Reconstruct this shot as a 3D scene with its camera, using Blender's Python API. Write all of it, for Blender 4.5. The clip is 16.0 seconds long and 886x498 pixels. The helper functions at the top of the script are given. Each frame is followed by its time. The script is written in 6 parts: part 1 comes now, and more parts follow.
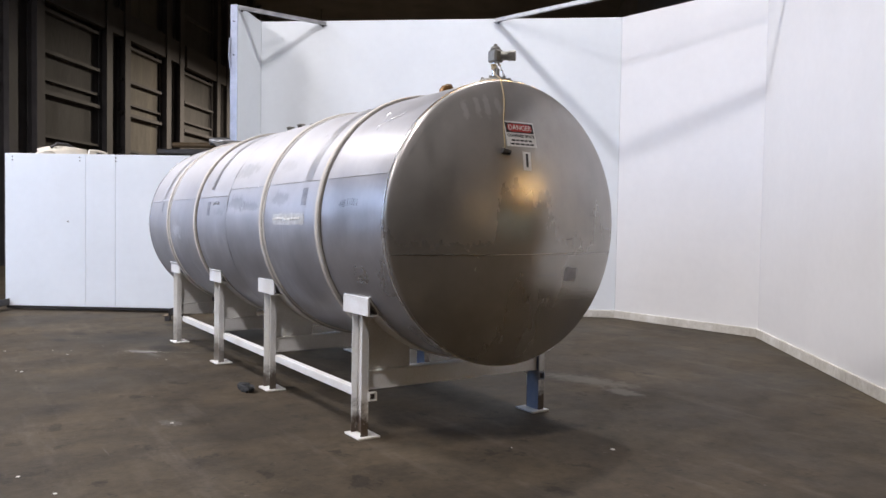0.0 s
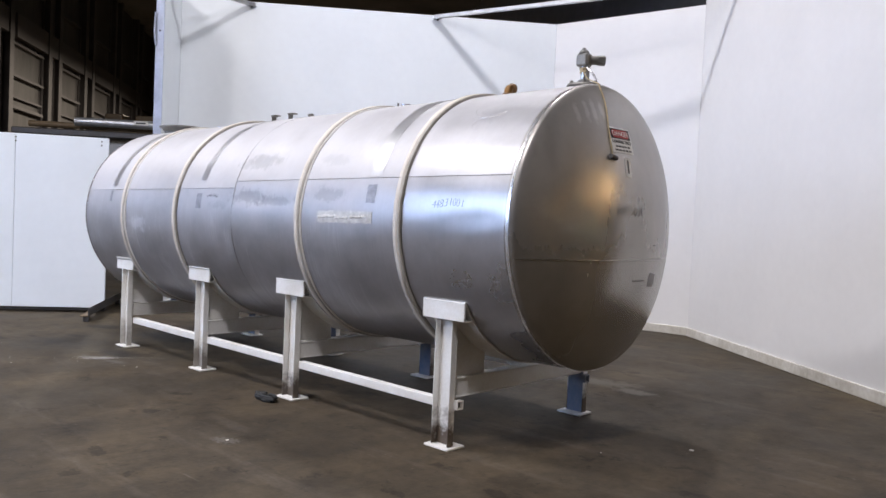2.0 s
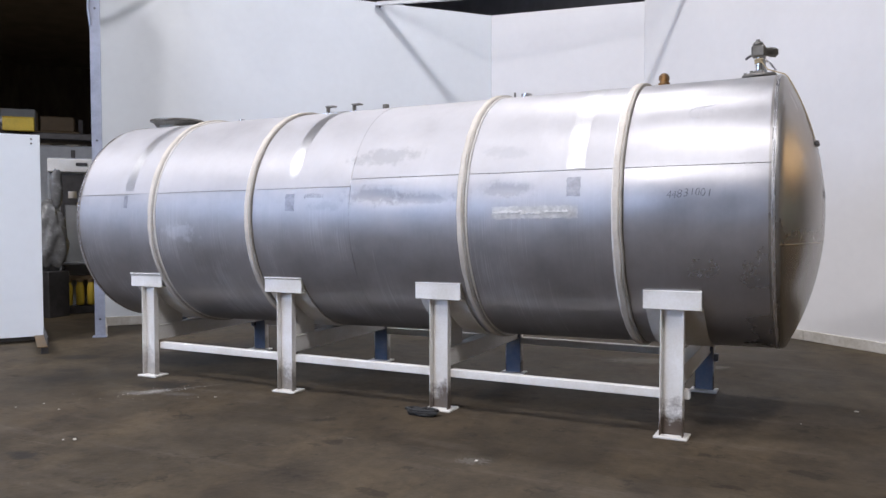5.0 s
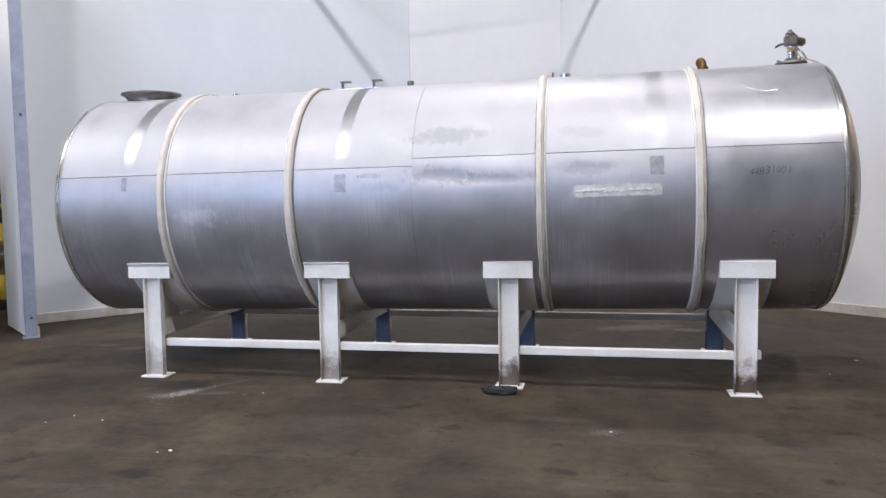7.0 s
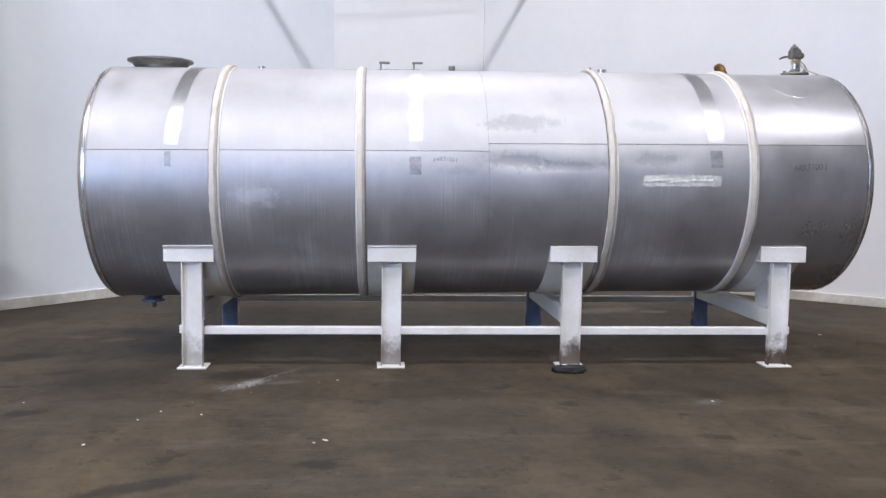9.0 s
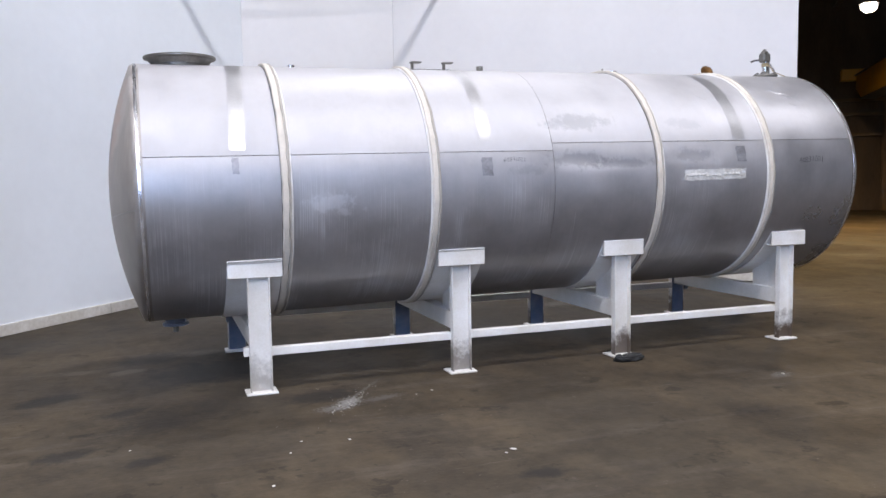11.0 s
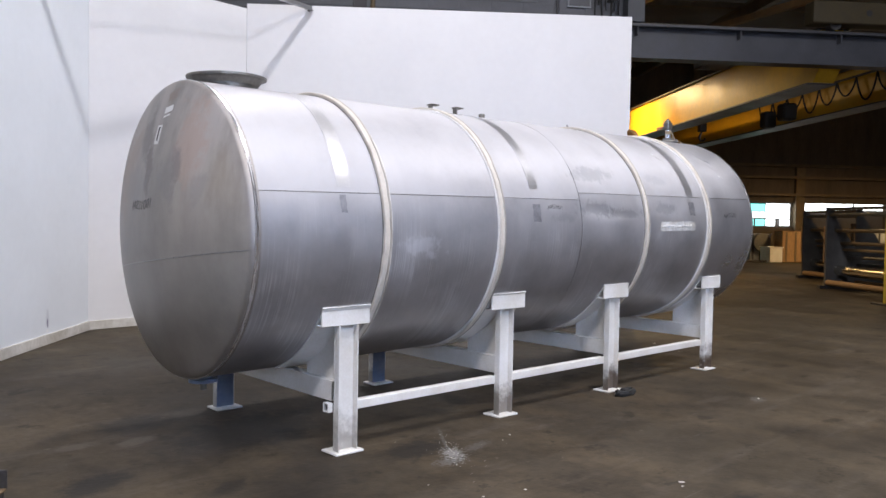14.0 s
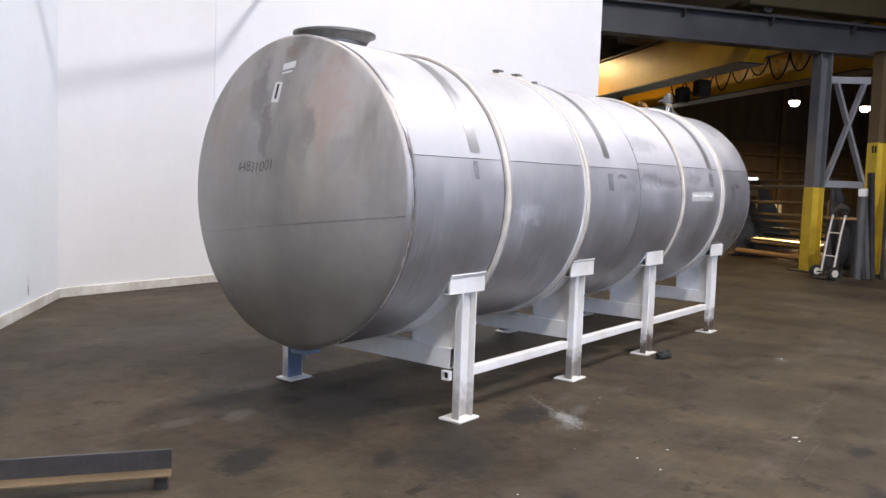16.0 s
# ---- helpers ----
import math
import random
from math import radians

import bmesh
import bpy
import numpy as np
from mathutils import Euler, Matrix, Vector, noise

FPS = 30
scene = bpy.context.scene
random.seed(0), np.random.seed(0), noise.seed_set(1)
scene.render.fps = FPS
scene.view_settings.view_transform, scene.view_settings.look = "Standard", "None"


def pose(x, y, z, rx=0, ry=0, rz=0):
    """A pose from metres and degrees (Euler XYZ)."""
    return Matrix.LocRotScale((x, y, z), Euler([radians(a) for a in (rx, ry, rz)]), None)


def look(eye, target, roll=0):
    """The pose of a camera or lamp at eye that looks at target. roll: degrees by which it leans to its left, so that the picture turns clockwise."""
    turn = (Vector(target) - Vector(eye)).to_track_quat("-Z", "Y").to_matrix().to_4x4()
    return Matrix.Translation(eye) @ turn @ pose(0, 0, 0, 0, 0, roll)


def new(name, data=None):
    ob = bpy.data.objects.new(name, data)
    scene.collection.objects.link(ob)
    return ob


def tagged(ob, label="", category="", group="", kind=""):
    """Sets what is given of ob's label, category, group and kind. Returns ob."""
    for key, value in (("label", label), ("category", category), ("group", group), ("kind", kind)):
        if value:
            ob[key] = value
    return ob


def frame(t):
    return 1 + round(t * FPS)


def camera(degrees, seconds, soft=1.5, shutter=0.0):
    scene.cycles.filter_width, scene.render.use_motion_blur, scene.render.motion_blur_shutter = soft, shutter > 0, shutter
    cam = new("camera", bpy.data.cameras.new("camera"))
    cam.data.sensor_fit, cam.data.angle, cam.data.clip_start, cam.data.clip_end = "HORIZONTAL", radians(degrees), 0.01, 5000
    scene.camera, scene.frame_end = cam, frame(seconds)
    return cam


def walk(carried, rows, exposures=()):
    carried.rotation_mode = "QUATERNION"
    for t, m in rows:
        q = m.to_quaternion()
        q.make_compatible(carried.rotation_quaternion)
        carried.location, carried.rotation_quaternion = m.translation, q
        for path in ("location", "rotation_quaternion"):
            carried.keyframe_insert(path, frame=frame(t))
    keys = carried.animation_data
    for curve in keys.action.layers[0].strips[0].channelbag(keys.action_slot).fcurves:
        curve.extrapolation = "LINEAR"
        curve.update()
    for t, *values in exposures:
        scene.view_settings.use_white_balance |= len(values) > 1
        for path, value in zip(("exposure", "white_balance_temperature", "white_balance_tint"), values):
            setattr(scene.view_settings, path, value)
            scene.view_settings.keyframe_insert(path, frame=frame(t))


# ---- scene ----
cam = camera(58.8, 16.0)
PATH = [
    (0, (6.92, -3.414, 1.507), (5.25, -2.316, 1.429), 1.0),
    (0.5, (6.657, -3.757, 1.501), (5.027, -2.601, 1.41), 0.9),
    (1, (6.368, -4.077, 1.51), (4.801, -2.842, 1.373), 1.7),
    (1.5, (5.976, -4.325, 1.523), (4.525, -2.951, 1.442), 2.5),
    (2, (5.63, -4.689, 1.5), (4.256, -3.238, 1.423), 2.6),
    (2.5, (5.225, -4.933, 1.47), (3.921, -3.42, 1.361), 3.1),
    (3, (4.84, -5.167, 1.475), (3.597, -3.607, 1.328), 2.7),
    (3.5, (4.427, -5.452, 1.501), (3.273, -3.821, 1.405), 2.0),
    (4, (3.959, -5.634, 1.491), (2.891, -3.945, 1.408), 1.2),
    (4.5, (3.507, -5.953, 1.475), (2.534, -4.207, 1.403), 0.2),
    (5, (3.028, -6.182, 1.455), (2.154, -4.385, 1.371), -0.0),
    (7.5, (0.586, -6.912, 1.496), (0.335, -4.933, 1.349), -0.6),
    (8, (0.029, -7.02, 1.435), (-0.086, -5.028, 1.296), 0.1),
    (8.5, (-0.497, -7.036, 1.444), (-0.486, -5.041, 1.291), 0.9),
    (9, (-1.025, -6.981, 1.447), (-0.875, -4.994, 1.276), 0.9),
    (11.5, (-3.556, -6.293, 1.451), (-2.756, -4.467, 1.293), -0.7),
    (12, (-3.97, -6.076, 1.452), (-3.05, -4.306, 1.307), 0.1),
    (12.5, (-4.338, -5.781, 1.499), (-3.304, -4.074, 1.362), 0.9),
    (13, (-4.754, -5.552, 1.496), (-3.595, -3.926, 1.381), 1.1),
    (13.5, (-5.075, -5.268, 1.481), (-3.807, -3.724, 1.392), 1.3),
    (14, (-5.427, -5.001, 1.475), (-4.061, -3.541, 1.408), 1.0),
    (14.5, (-5.764, -4.746, 1.476), (-4.318, -3.366, 1.418), 1.6),
    (15, (-6.021, -4.419, 1.476), (-4.537, -3.081, 1.387), 1.3),
    (15.5, (-6.328, -4.132, 1.465), (-4.796, -2.852, 1.349), 1.9),
    (16, (-6.465, -3.83, 1.447), (-4.884, -2.614, 1.3), 2.0),
]
walk(cam, [(t, look(eye, target, roll)) for t, eye, target, roll in PATH],
     [(0, 0.03, 6750, 10), (1, 0.05, 6700, 10), (2, -0.03, 6650, 10), (3.5, -0.11, 6600, 10), (4.5, -0.18, 6600, 10), (7, -0.14, 6600, 10), (9, -0.08, 6550, 10), (12, -0.08, 6530, 10), (13, -0.08, 6600, 10), (14.5, -0.10, 6700, 10), (15.3, -0.02, 6800, 10), (16, 0.18, 6800, 10)])

# ---- world and exposure ----
world = bpy.data.worlds.new("hall_dark")
scene.world = world
world.use_nodes = True
world.node_tree.nodes["Background"].inputs["Color"].default_value = (0.55, 0.6, 0.75, 1)
world.node_tree.nodes["Background"].inputs["Strength"].default_value = 0.02

# Hall axes: A runs along the runway beam, B runs across the bays.
DA = Vector((-0.7915, 0.6112, 0))
DB = Vector((0.6112, 0.7915, 0))


def hall(a, b, z=0.0):
    return DA * a + DB * b + Vector((0, 0, z))



def lamp(name, place, target, size, watts, colour, spread=170):
    data = bpy.data.lights.new(name, "AREA")
    data.shape, data.size, data.energy, data.color = "DISK", size, watts, colour
    data.spread = radians(spread)
    ob = new(name, data)
    ob.matrix_world = look(place, target)
    return ob


COOL, WARM = (0.945, 0.935, 1.0), (1.0, 0.66, 0.30)
# The last entry is an added fill for the walls, not a known lamp.
BOOTH_LAMPS_AND_FILL = [((0.10, 2.30, 9.2), 330, 0.45), ((4.7, -5.3, 9.4), 530, 0.75), ((0.0, -3.6, 9.4), 225, 1.5), ((-8.0, -5.0, 9.4), 420, 0.75), ((-5.2, -5.2, 9.4), 270, 1.3), ((-2.0, -11.5, 9.4), 1130, 1.6)]
for place, watts, size in BOOTH_LAMPS_AND_FILL:
    lamp("high_bay_and_fill_light", place, (place[0], place[1], 0), size, watts, COOL)
FAR_LAMPS = [((15.3, 10.1, 6.05), 1250), ((28.6, 4.95, 5.65), 850), ((31.2, 2.75, 5.6), 650)]
for place, watts in FAR_LAMPS:
    lamp("far_bay_light", (place[0], place[1], place[2] - 0.16), (place[0], place[1], 0), 0.4, watts, WARM)
WEST_LAMPS = [((-28.9, 15.0, 8.9), 1000), ((-33.95, 19.35, 8.92), 1000), ((-23.2, 10.2, 8.85), 1000)]
for place, watts in WEST_LAMPS:
    lamp("west_bay_light", (place[0], place[1], place[2] - 0.16), (place[0], place[1], 0), 0.4, watts, (1, 0.9, 0.75))


# ---- materials ----
def mat(name, base, rough=0.6, metal=0.0, grain=6.0, spread=0.25, dark=None, bump=0.0, bump_scale=40.0, stretch=(1, 1, 1), rough_spread=0.1, fine=60.0):
    """A surface whose colour and roughness vary at two scales, with fine relief."""
    m = bpy.data.materials.new(name)
    m.use_nodes = True
    n, l = m.node_tree.nodes, m.node_tree.links
    p = n["Principled BSDF"]
    p.inputs["Metallic"].default_value = metal
    tc = n.new("ShaderNodeTexCoord")
    mp = n.new("ShaderNodeMapping")
    mp.inputs["Scale"].default_value = stretch
    l.new(tc.outputs["Object"], mp.inputs["Vector"])
    big = n.new("ShaderNodeTexNoise")
    big.inputs["Scale"].default_value, big.inputs["Detail"].default_value, big.inputs["Roughness"].default_value = grain, 5, 0.6
    small = n.new("ShaderNodeTexNoise")
    small.inputs["Scale"].default_value, small.inputs["Detail"].default_value = fine, 3
    l.new(mp.outputs[0], big.inputs["Vector"])
    l.new(mp.outputs[0], small.inputs["Vector"])
    mix = n.new("ShaderNodeMath")
    mix.operation = "MULTIPLY_ADD"
    mix.inputs[1].default_value = 0.35
    l.new(small.outputs[0], mix.inputs[0])
    l.new(big.outputs[0], mix.inputs[2])
    ramp = n.new("ShaderNodeValToRGB")
    lo = dark if dark else tuple(c * (1 - spread) for c in base)
    hi = tuple(min(1, c * (1 + spread * 0.5)) for c in base)
    ramp.color_ramp.elements[0].position, ramp.color_ramp.elements[1].position = 0.42, 0.9
    ramp.color_ramp.elements[0].color, ramp.color_ramp.elements[1].color = (*lo, 1), (*hi, 1)
    l.new(mix.outputs[0], ramp.inputs[0])
    l.new(ramp.outputs[0], p.inputs["Base Color"])
    mr = n.new("ShaderNodeMapRange")
    mr.inputs[1].default_value, mr.inputs[2].default_value = 0.3, 0.75
    mr.inputs[3].default_value, mr.inputs[4].default_value = max(0.03, rough - rough_spread), min(1, rough + rough_spread)
    l.new(big.outputs[0], mr.inputs[0])
    l.new(mr.outputs[0], p.inputs["Roughness"])
    if bump:
        bn = n.new("ShaderNodeTexNoise")
        bn.inputs["Scale"].default_value, bn.inputs["Detail"].default_value = bump_scale, 4
        l.new(mp.outputs[0], bn.inputs["Vector"])
        bp = n.new("ShaderNodeBump")
        bp.inputs["Strength"].default_value, bp.inputs["Distance"].default_value = bump, 0.01
        l.new(bn.outputs[0], bp.inputs["Height"])
        l.new(bp.outputs[0], p.inputs["Normal"])
    return m


def glow(name, colour, strength):
    m = bpy.data.materials.new(name)
    m.use_nodes = True
    p = m.node_tree.nodes["Principled BSDF"]
    p.inputs["Base Color"].default_value = (*colour, 1)
    p.inputs["Emission Color"].default_value = (*colour, 1)
    p.inputs["Emission Strength"].default_value = strength
    return m


def chain(m, kind, **values):
    """A node of that kind in the material, with inputs set by name or number."""
    nd = m.node_tree.nodes.new(kind)
    for k, v in values.items():
        nd.inputs[k.replace("_", " ")].default_value = v
    return nd


def stain(m, place, size, turn, colour, amount, ragged=0.5, scale=6.0, metal=None):
    """Lays one ragged stain of its own shape over a material."""
    n, l = m.node_tree.nodes, m.node_tree.links
    p = n["Principled BSDF"]
    tc = n.new("ShaderNodeTexCoord")
    mp = n.new("ShaderNodeMapping")
    mp.vector_type = "TEXTURE"
    mp.inputs["Location"].default_value, mp.inputs["Rotation"].default_value, mp.inputs["Scale"].default_value = place, (0, 0, radians(turn)), size
    l.new(tc.outputs["Object"], mp.inputs["Vector"])
    ln = n.new("ShaderNodeVectorMath")
    ln.operation = "LENGTH"
    l.new(mp.outputs[0], ln.inputs[0])
    nz = chain(m, "ShaderNodeTexNoise", Scale=scale, Detail=6, Roughness=0.68)
    l.new(tc.outputs["Object"], nz.inputs["Vector"])
    ad = n.new("ShaderNodeMath")
    ad.operation = "MULTIPLY_ADD"
    ad.inputs[1].default_value = ragged * 3
    l.new(nz.outputs[0], ad.inputs[0])
    l.new(ln.outputs["Value"], ad.inputs[2])
    mr = n.new("ShaderNodeMapRange")
    mr.interpolation_type = "SMOOTHSTEP"
    mr.inputs[1].default_value, mr.inputs[2].default_value = ragged * 1.5 + 0.35, ragged * 1.5 + 0.95
    mr.inputs[3].default_value, mr.inputs[4].default_value = amount, 0.0
    l.new(ad.outputs[0], mr.inputs[0])
    mx = n.new("ShaderNodeMix")
    mx.data_type = "RGBA"
    old = p.inputs["Base Color"].links[0].from_socket
    l.new(mr.outputs[0], mx.inputs[0])
    l.new(old, mx.inputs[6])
    mx.inputs[7].default_value = (*colour, 1)
    l.new(mx.outputs[2], p.inputs["Base Color"])


def steel_material(name, base, rough, metal, barrel=True, film=0.0, lime=0.0, thin=(2.6, 0.2), smears=0.0):
    """Worn stainless sheet: cloudy oxide and fine marks round the barrel. film: how much matt whitish film lies on it,
    and thin: where along the barrel it runs out.
    lime: pale runs down the side. smears: pale upright smears on a head, stronger towards its top."""
    m = bpy.data.materials.new(name)
    m.use_nodes = True
    n, l = m.node_tree.nodes, m.node_tree.links
    p = n["Principled BSDF"]
    tc = chain(m, "ShaderNodeTexCoord")

    def noise_at(stretch, detail, rough_, place=(0, 0, 0)):
        mp = chain(m, "ShaderNodeMapping", Scale=stretch, Location=place)
        l.new(tc.outputs["Object"], mp.inputs["Vector"])
        nz = chain(m, "ShaderNodeTexNoise", Scale=1.0, Detail=detail, Roughness=rough_)
        l.new(mp.outputs[0], nz.inputs["Vector"])
        return nz.outputs[0]

    def remap(value, lo, hi, a, b, smooth=False):
        mr = n.new("ShaderNodeMapRange")
        if smooth:
            mr.interpolation_type = "SMOOTHSTEP"
        for i, v in enumerate((lo, hi, a, b)):
            mr.inputs[i + 1].default_value = v
        l.new(value, mr.inputs[0])
        return mr.outputs[0]

    def times(a, b):
        nd = n.new("ShaderNodeMath")
        nd.operation, nd.use_clamp = "MULTIPLY", True
        l.new(a, nd.inputs[0])
        l.new(b, nd.inputs[1])
        return nd.outputs[0]

    def blend(factor, a, b, mode="MIX"):
        mx = n.new("ShaderNodeMix")
        mx.data_type, mx.blend_type = "RGBA", mode
        for socket, v in ((mx.inputs[0], factor), (mx.inputs[6], a), (mx.inputs[7], b)):
            if isinstance(v, (int, float)):
                socket.default_value = v
            elif isinstance(v, tuple):
                socket.default_value = (*v, 1)
            else:
                l.new(v, socket)
        return mx.outputs[2]

    cloud = noise_at((2.1, 2.1, 2.1), 8, 0.64)
    wide = noise_at((0.9, 0.9, 0.9), 3, 0.5, (4, 2, 7))
    cr = n.new("ShaderNodeValToRGB")
    cr.color_ramp.elements[0].position, cr.color_ramp.elements[1].position = 0.34, 0.66
    cr.color_ramp.elements[0].color = (*(c * 0.80 for c in base), 1)
    cr.color_ramp.elements[1].color = (*(min(1, c * 1.08) for c in base), 1)
    l.new(cloud, cr.inputs[0])
    marks = noise_at((45, 1.6, 1.6) if barrel else (5, 5, 1.2), 6, 0.68)
    colour = blend(1.0, cr.outputs[0], remap(marks, 0.3, 0.7, 0.975 if barrel else 0.97, 1.015 if barrel else 1.02), "MULTIPLY")
    vary = 0.07 if barrel else 0.018
    rough_out = remap(cloud, 0.3, 0.7, rough - vary, rough + vary)
    sep = n.new("ShaderNodeSeparateXYZ")
    l.new(tc.outputs["Object"], sep.inputs[0])
    if barrel:
        # both ends have kept more of their gloss
        rough_out = times(rough_out, remap(sep.outputs[0], 1.2, 2.2, 1.0, 0.62, True))
        rough_out = times(rough_out, remap(sep.outputs[0], -2.4, -3.1, 1.0, 0.85, True))
    if barrel:
        # brushed round the barrel, so highlights spread along it
        tg = n.new("ShaderNodeTangent")
        tg.direction_type, tg.axis = "RADIAL", "X"
        l.new(tg.outputs[0], p.inputs["Tangent"])
        p.inputs["Anisotropic"].default_value = 0.45
        p.inputs["Anisotropic Rotation"].default_value = 0.25
    bp = n.new("ShaderNodeBump")
    bp.inputs["Strength"].default_value, bp.inputs["Distance"].default_value = 0.06 if barrel else 0.012, 0.01
    l.new(noise_at((3.5, 3.5, 3.5), 3 if barrel else 1, 0.5), bp.inputs["Height"])
    l.new(bp.outputs[0], p.inputs["Normal"])
    cover = None
    if film:
        cover = times(remap(sep.outputs[0], *thin, film * 0.28, film, True), remap(wide, 0.3, 0.62, 0.72, 1.1))
        cover = times(cover, remap(noise_at((4.2, 4.2, 4.2), 8, 0.68, (9, 3, 1)), 0.36, 0.64, 0.54, 1.16))
        if lime:
            # the film fades raggedly below the flank, painting the underside's shade into the colour
            wear_fade = n.new("ShaderNodeMath")
            wear_fade.operation = "MULTIPLY_ADD"
            wear_fade.inputs[1].default_value = 0.5
            l.new(noise_at((9, 2.2, 2.2), 6, 0.65, (2, 8, 4)), wear_fade.inputs[0])
            l.new(sep.outputs[2], wear_fade.inputs[2])
            cover = times(cover, remap(wear_fade.outputs[0], 0.48, -0.04, 1.0, 0.10, True))
            # wiped and run down the side in fine uneven lines
            cover = times(cover, remap(noise_at((70, 1.1, 1.1), 7, 0.72, (6, 2, 9)), 0.32, 0.68, 0.88, 1.1))
            cover = times(cover, remap(noise_at((4.0, 1.8, 1.8), 6, 0.66, (7, 7, 3)), 0.36, 0.64, 0.55, 1.28))
        colour = blend(cover, colour, (0.525, 0.515, 0.53))
    if lime:
        st = times(noise_at((165, 0.9, 0.9), 4, 0.6, (3, 1, 2)), noise_at((2.3, 1.6, 1.6), 4, 0.62))
        runs = times(remap(st, 0.275, 0.35, 0.0, lime), remap(sep.outputs[2], 0.22, -0.1, 0.0, 1.0))
        runs = times(runs, remap(sep.outputs[0], 1.2, 1.9, 1.0, 0.0, True))
        colour = blend(runs, colour, (0.72, 0.73, 0.75))
        if cover is None:
            cover = runs
        else:
            both = n.new("ShaderNodeMath")
            both.operation = "MAXIMUM"
            l.new(cover, both.inputs[0])
            l.new(runs, both.inputs[1])
            cover = both.outputs[0]
    if smears:
        cover = times(remap(noise_at((3.2, 3.2, 1.0), 6, 0.62, (1, 5, 2)), 0.36, 0.62, 0.1, smears, True), remap(sep.outputs[2], -0.35, 0.55, 0.1, 1.0, True))
        colour = blend(cover, colour, (0.50, 0.462, 0.44))
    p.inputs["Metallic"].default_value = metal
    if cover is not None:
        l.new(remap(cover, 0, 1, metal, metal * 0.12), p.inputs["Metallic"])
        mx = n.new("ShaderNodeMix")
        l.new(cover, mx.inputs[0])
        l.new(rough_out, mx.inputs[2])
        mx.inputs[3].default_value = 0.70
        rough_out = mx.outputs[0]
    l.new(rough_out, p.inputs["Roughness"])
    l.new(colour, p.inputs["Base Color"])
    return m


# Sheet finishes differ, and top light is painted in: upper paler, lower darker.
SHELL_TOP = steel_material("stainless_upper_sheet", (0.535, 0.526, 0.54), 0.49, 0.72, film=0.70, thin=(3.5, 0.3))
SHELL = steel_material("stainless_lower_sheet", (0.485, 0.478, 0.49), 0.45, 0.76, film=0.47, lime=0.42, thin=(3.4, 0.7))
HEAD = steel_material("stainless_head", (0.39, 0.373, 0.35), 0.24, 0.74, False, smears=0.35)
HEAD_LOW = steel_material("stainless_head_dull", (0.345, 0.32, 0.295), 0.42, 0.68, False, smears=0.8)
POLISHED = mat("polished_steel", (0.74, 0.73, 0.74), 0.27, 0.85, 5, 0.1, stretch=(40, 1, 1))
STRIP = mat("bare_bright_steel", (0.54, 0.535, 0.545), 0.40, 0.80, 3, 0.14, rough_spread=0.05)
WELD = mat("weld_bead", (0.40, 0.39, 0.39), 0.35, 1.0, 60, 0.3, bump=0.3, bump_scale=150)
CREAM = mat("cream_paint", (0.67, 0.615, 0.54), 0.55, 0, 7, 0.16, bump=0.1, bump_scale=60)
# Taupe puts the shade on one side of the cream hoops into paint.
TAUPE = mat("shaded_taupe_paint", (0.43, 0.395, 0.345), 0.55, 0, 9, 0.25, bump=0.1, bump_scale=60)
WHITE_STEEL = mat("white_painted_steel", (0.82, 0.81, 0.79), 0.45, 0, 3.5, 0.10, dark=(0.70, 0.67, 0.61), bump=0.06, bump_scale=80)
BLUE_STEEL = mat("blue_grey_steel", (0.19, 0.24, 0.34), 0.5, 0, 4, 0.3)
DARK_METAL = mat("dark_metal", (0.09, 0.085, 0.085), 0.5, 0.6, 9, 0.35)
CAST = mat("cast_metal", (0.23, 0.22, 0.20), 0.5, 0.7, 12, 0.35, bump=0.2, bump_scale=80)
BRASS = mat("rusty_brass", (0.20, 0.10, 0.03), 0.45, 0.6, 14, 0.4, bump=0.2, bump_scale=90)
PANEL = mat("white_panel", (0.80, 0.79, 0.79), 0.42, 0, 0.8, 0.05, bump=0.03, bump_scale=3, fine=9, rough_spread=0.05)
PANEL_BLUE = mat("bluish_white_panel", (0.81, 0.85, 0.885), 0.42, 0, 0.8, 0.05, bump=0.03, bump_scale=3, fine=9, rough_spread=0.05)
PANEL_SMUDGED = mat("smudged_bluish_panel", (0.82, 0.855, 0.89), 0.42, 0, 0.8, 0.05, bump=0.03, bump_scale=3, fine=9, rough_spread=0.05)
BASEBOARD = mat("dirty_white_board", (0.70, 0.68, 0.64), 0.6, 0, 2.2, 0.22, dark=(0.44, 0.40, 0.33), fine=25)
GALV = mat("galvanised_bar", (0.50, 0.50, 0.51), 0.4, 0.7, 8, 0.25)
POST_BLUE = mat("blue_grey_post", (0.40, 0.43, 0.52), 0.45, 0.3, 6, 0.25)
BLACK = mat("black_ink", (0.02, 0.02, 0.022), 0.6, 0, 20, 0.2)
INK = mat("grey_marker_ink", (0.05, 0.05, 0.055), 0.6, 0, 30, 0.3)
RED = mat("red_print", (0.42, 0.03, 0.03), 0.5, 0, 30, 0.2)
STICKER = mat("white_sticker", (0.80, 0.79, 0.77), 0.45, 0, 20, 0.08)
TAPE = mat("torn_label", (0.58, 0.575, 0.56), 0.6, 0, 14, 0.35, bump=0.4, bump_scale=40)
RESIDUE = mat("glue_residue", (0.33, 0.33, 0.35), 0.5, 0.5, 16, 0.35)
TWINE = mat("twine", (0.45, 0.36, 0.22), 0.8, 0, 60, 0.3)
HALL_STEEL = mat("dark_hall_steel", (0.115, 0.105, 0.108), 0.7, 0.2, 1.2, 0.4)
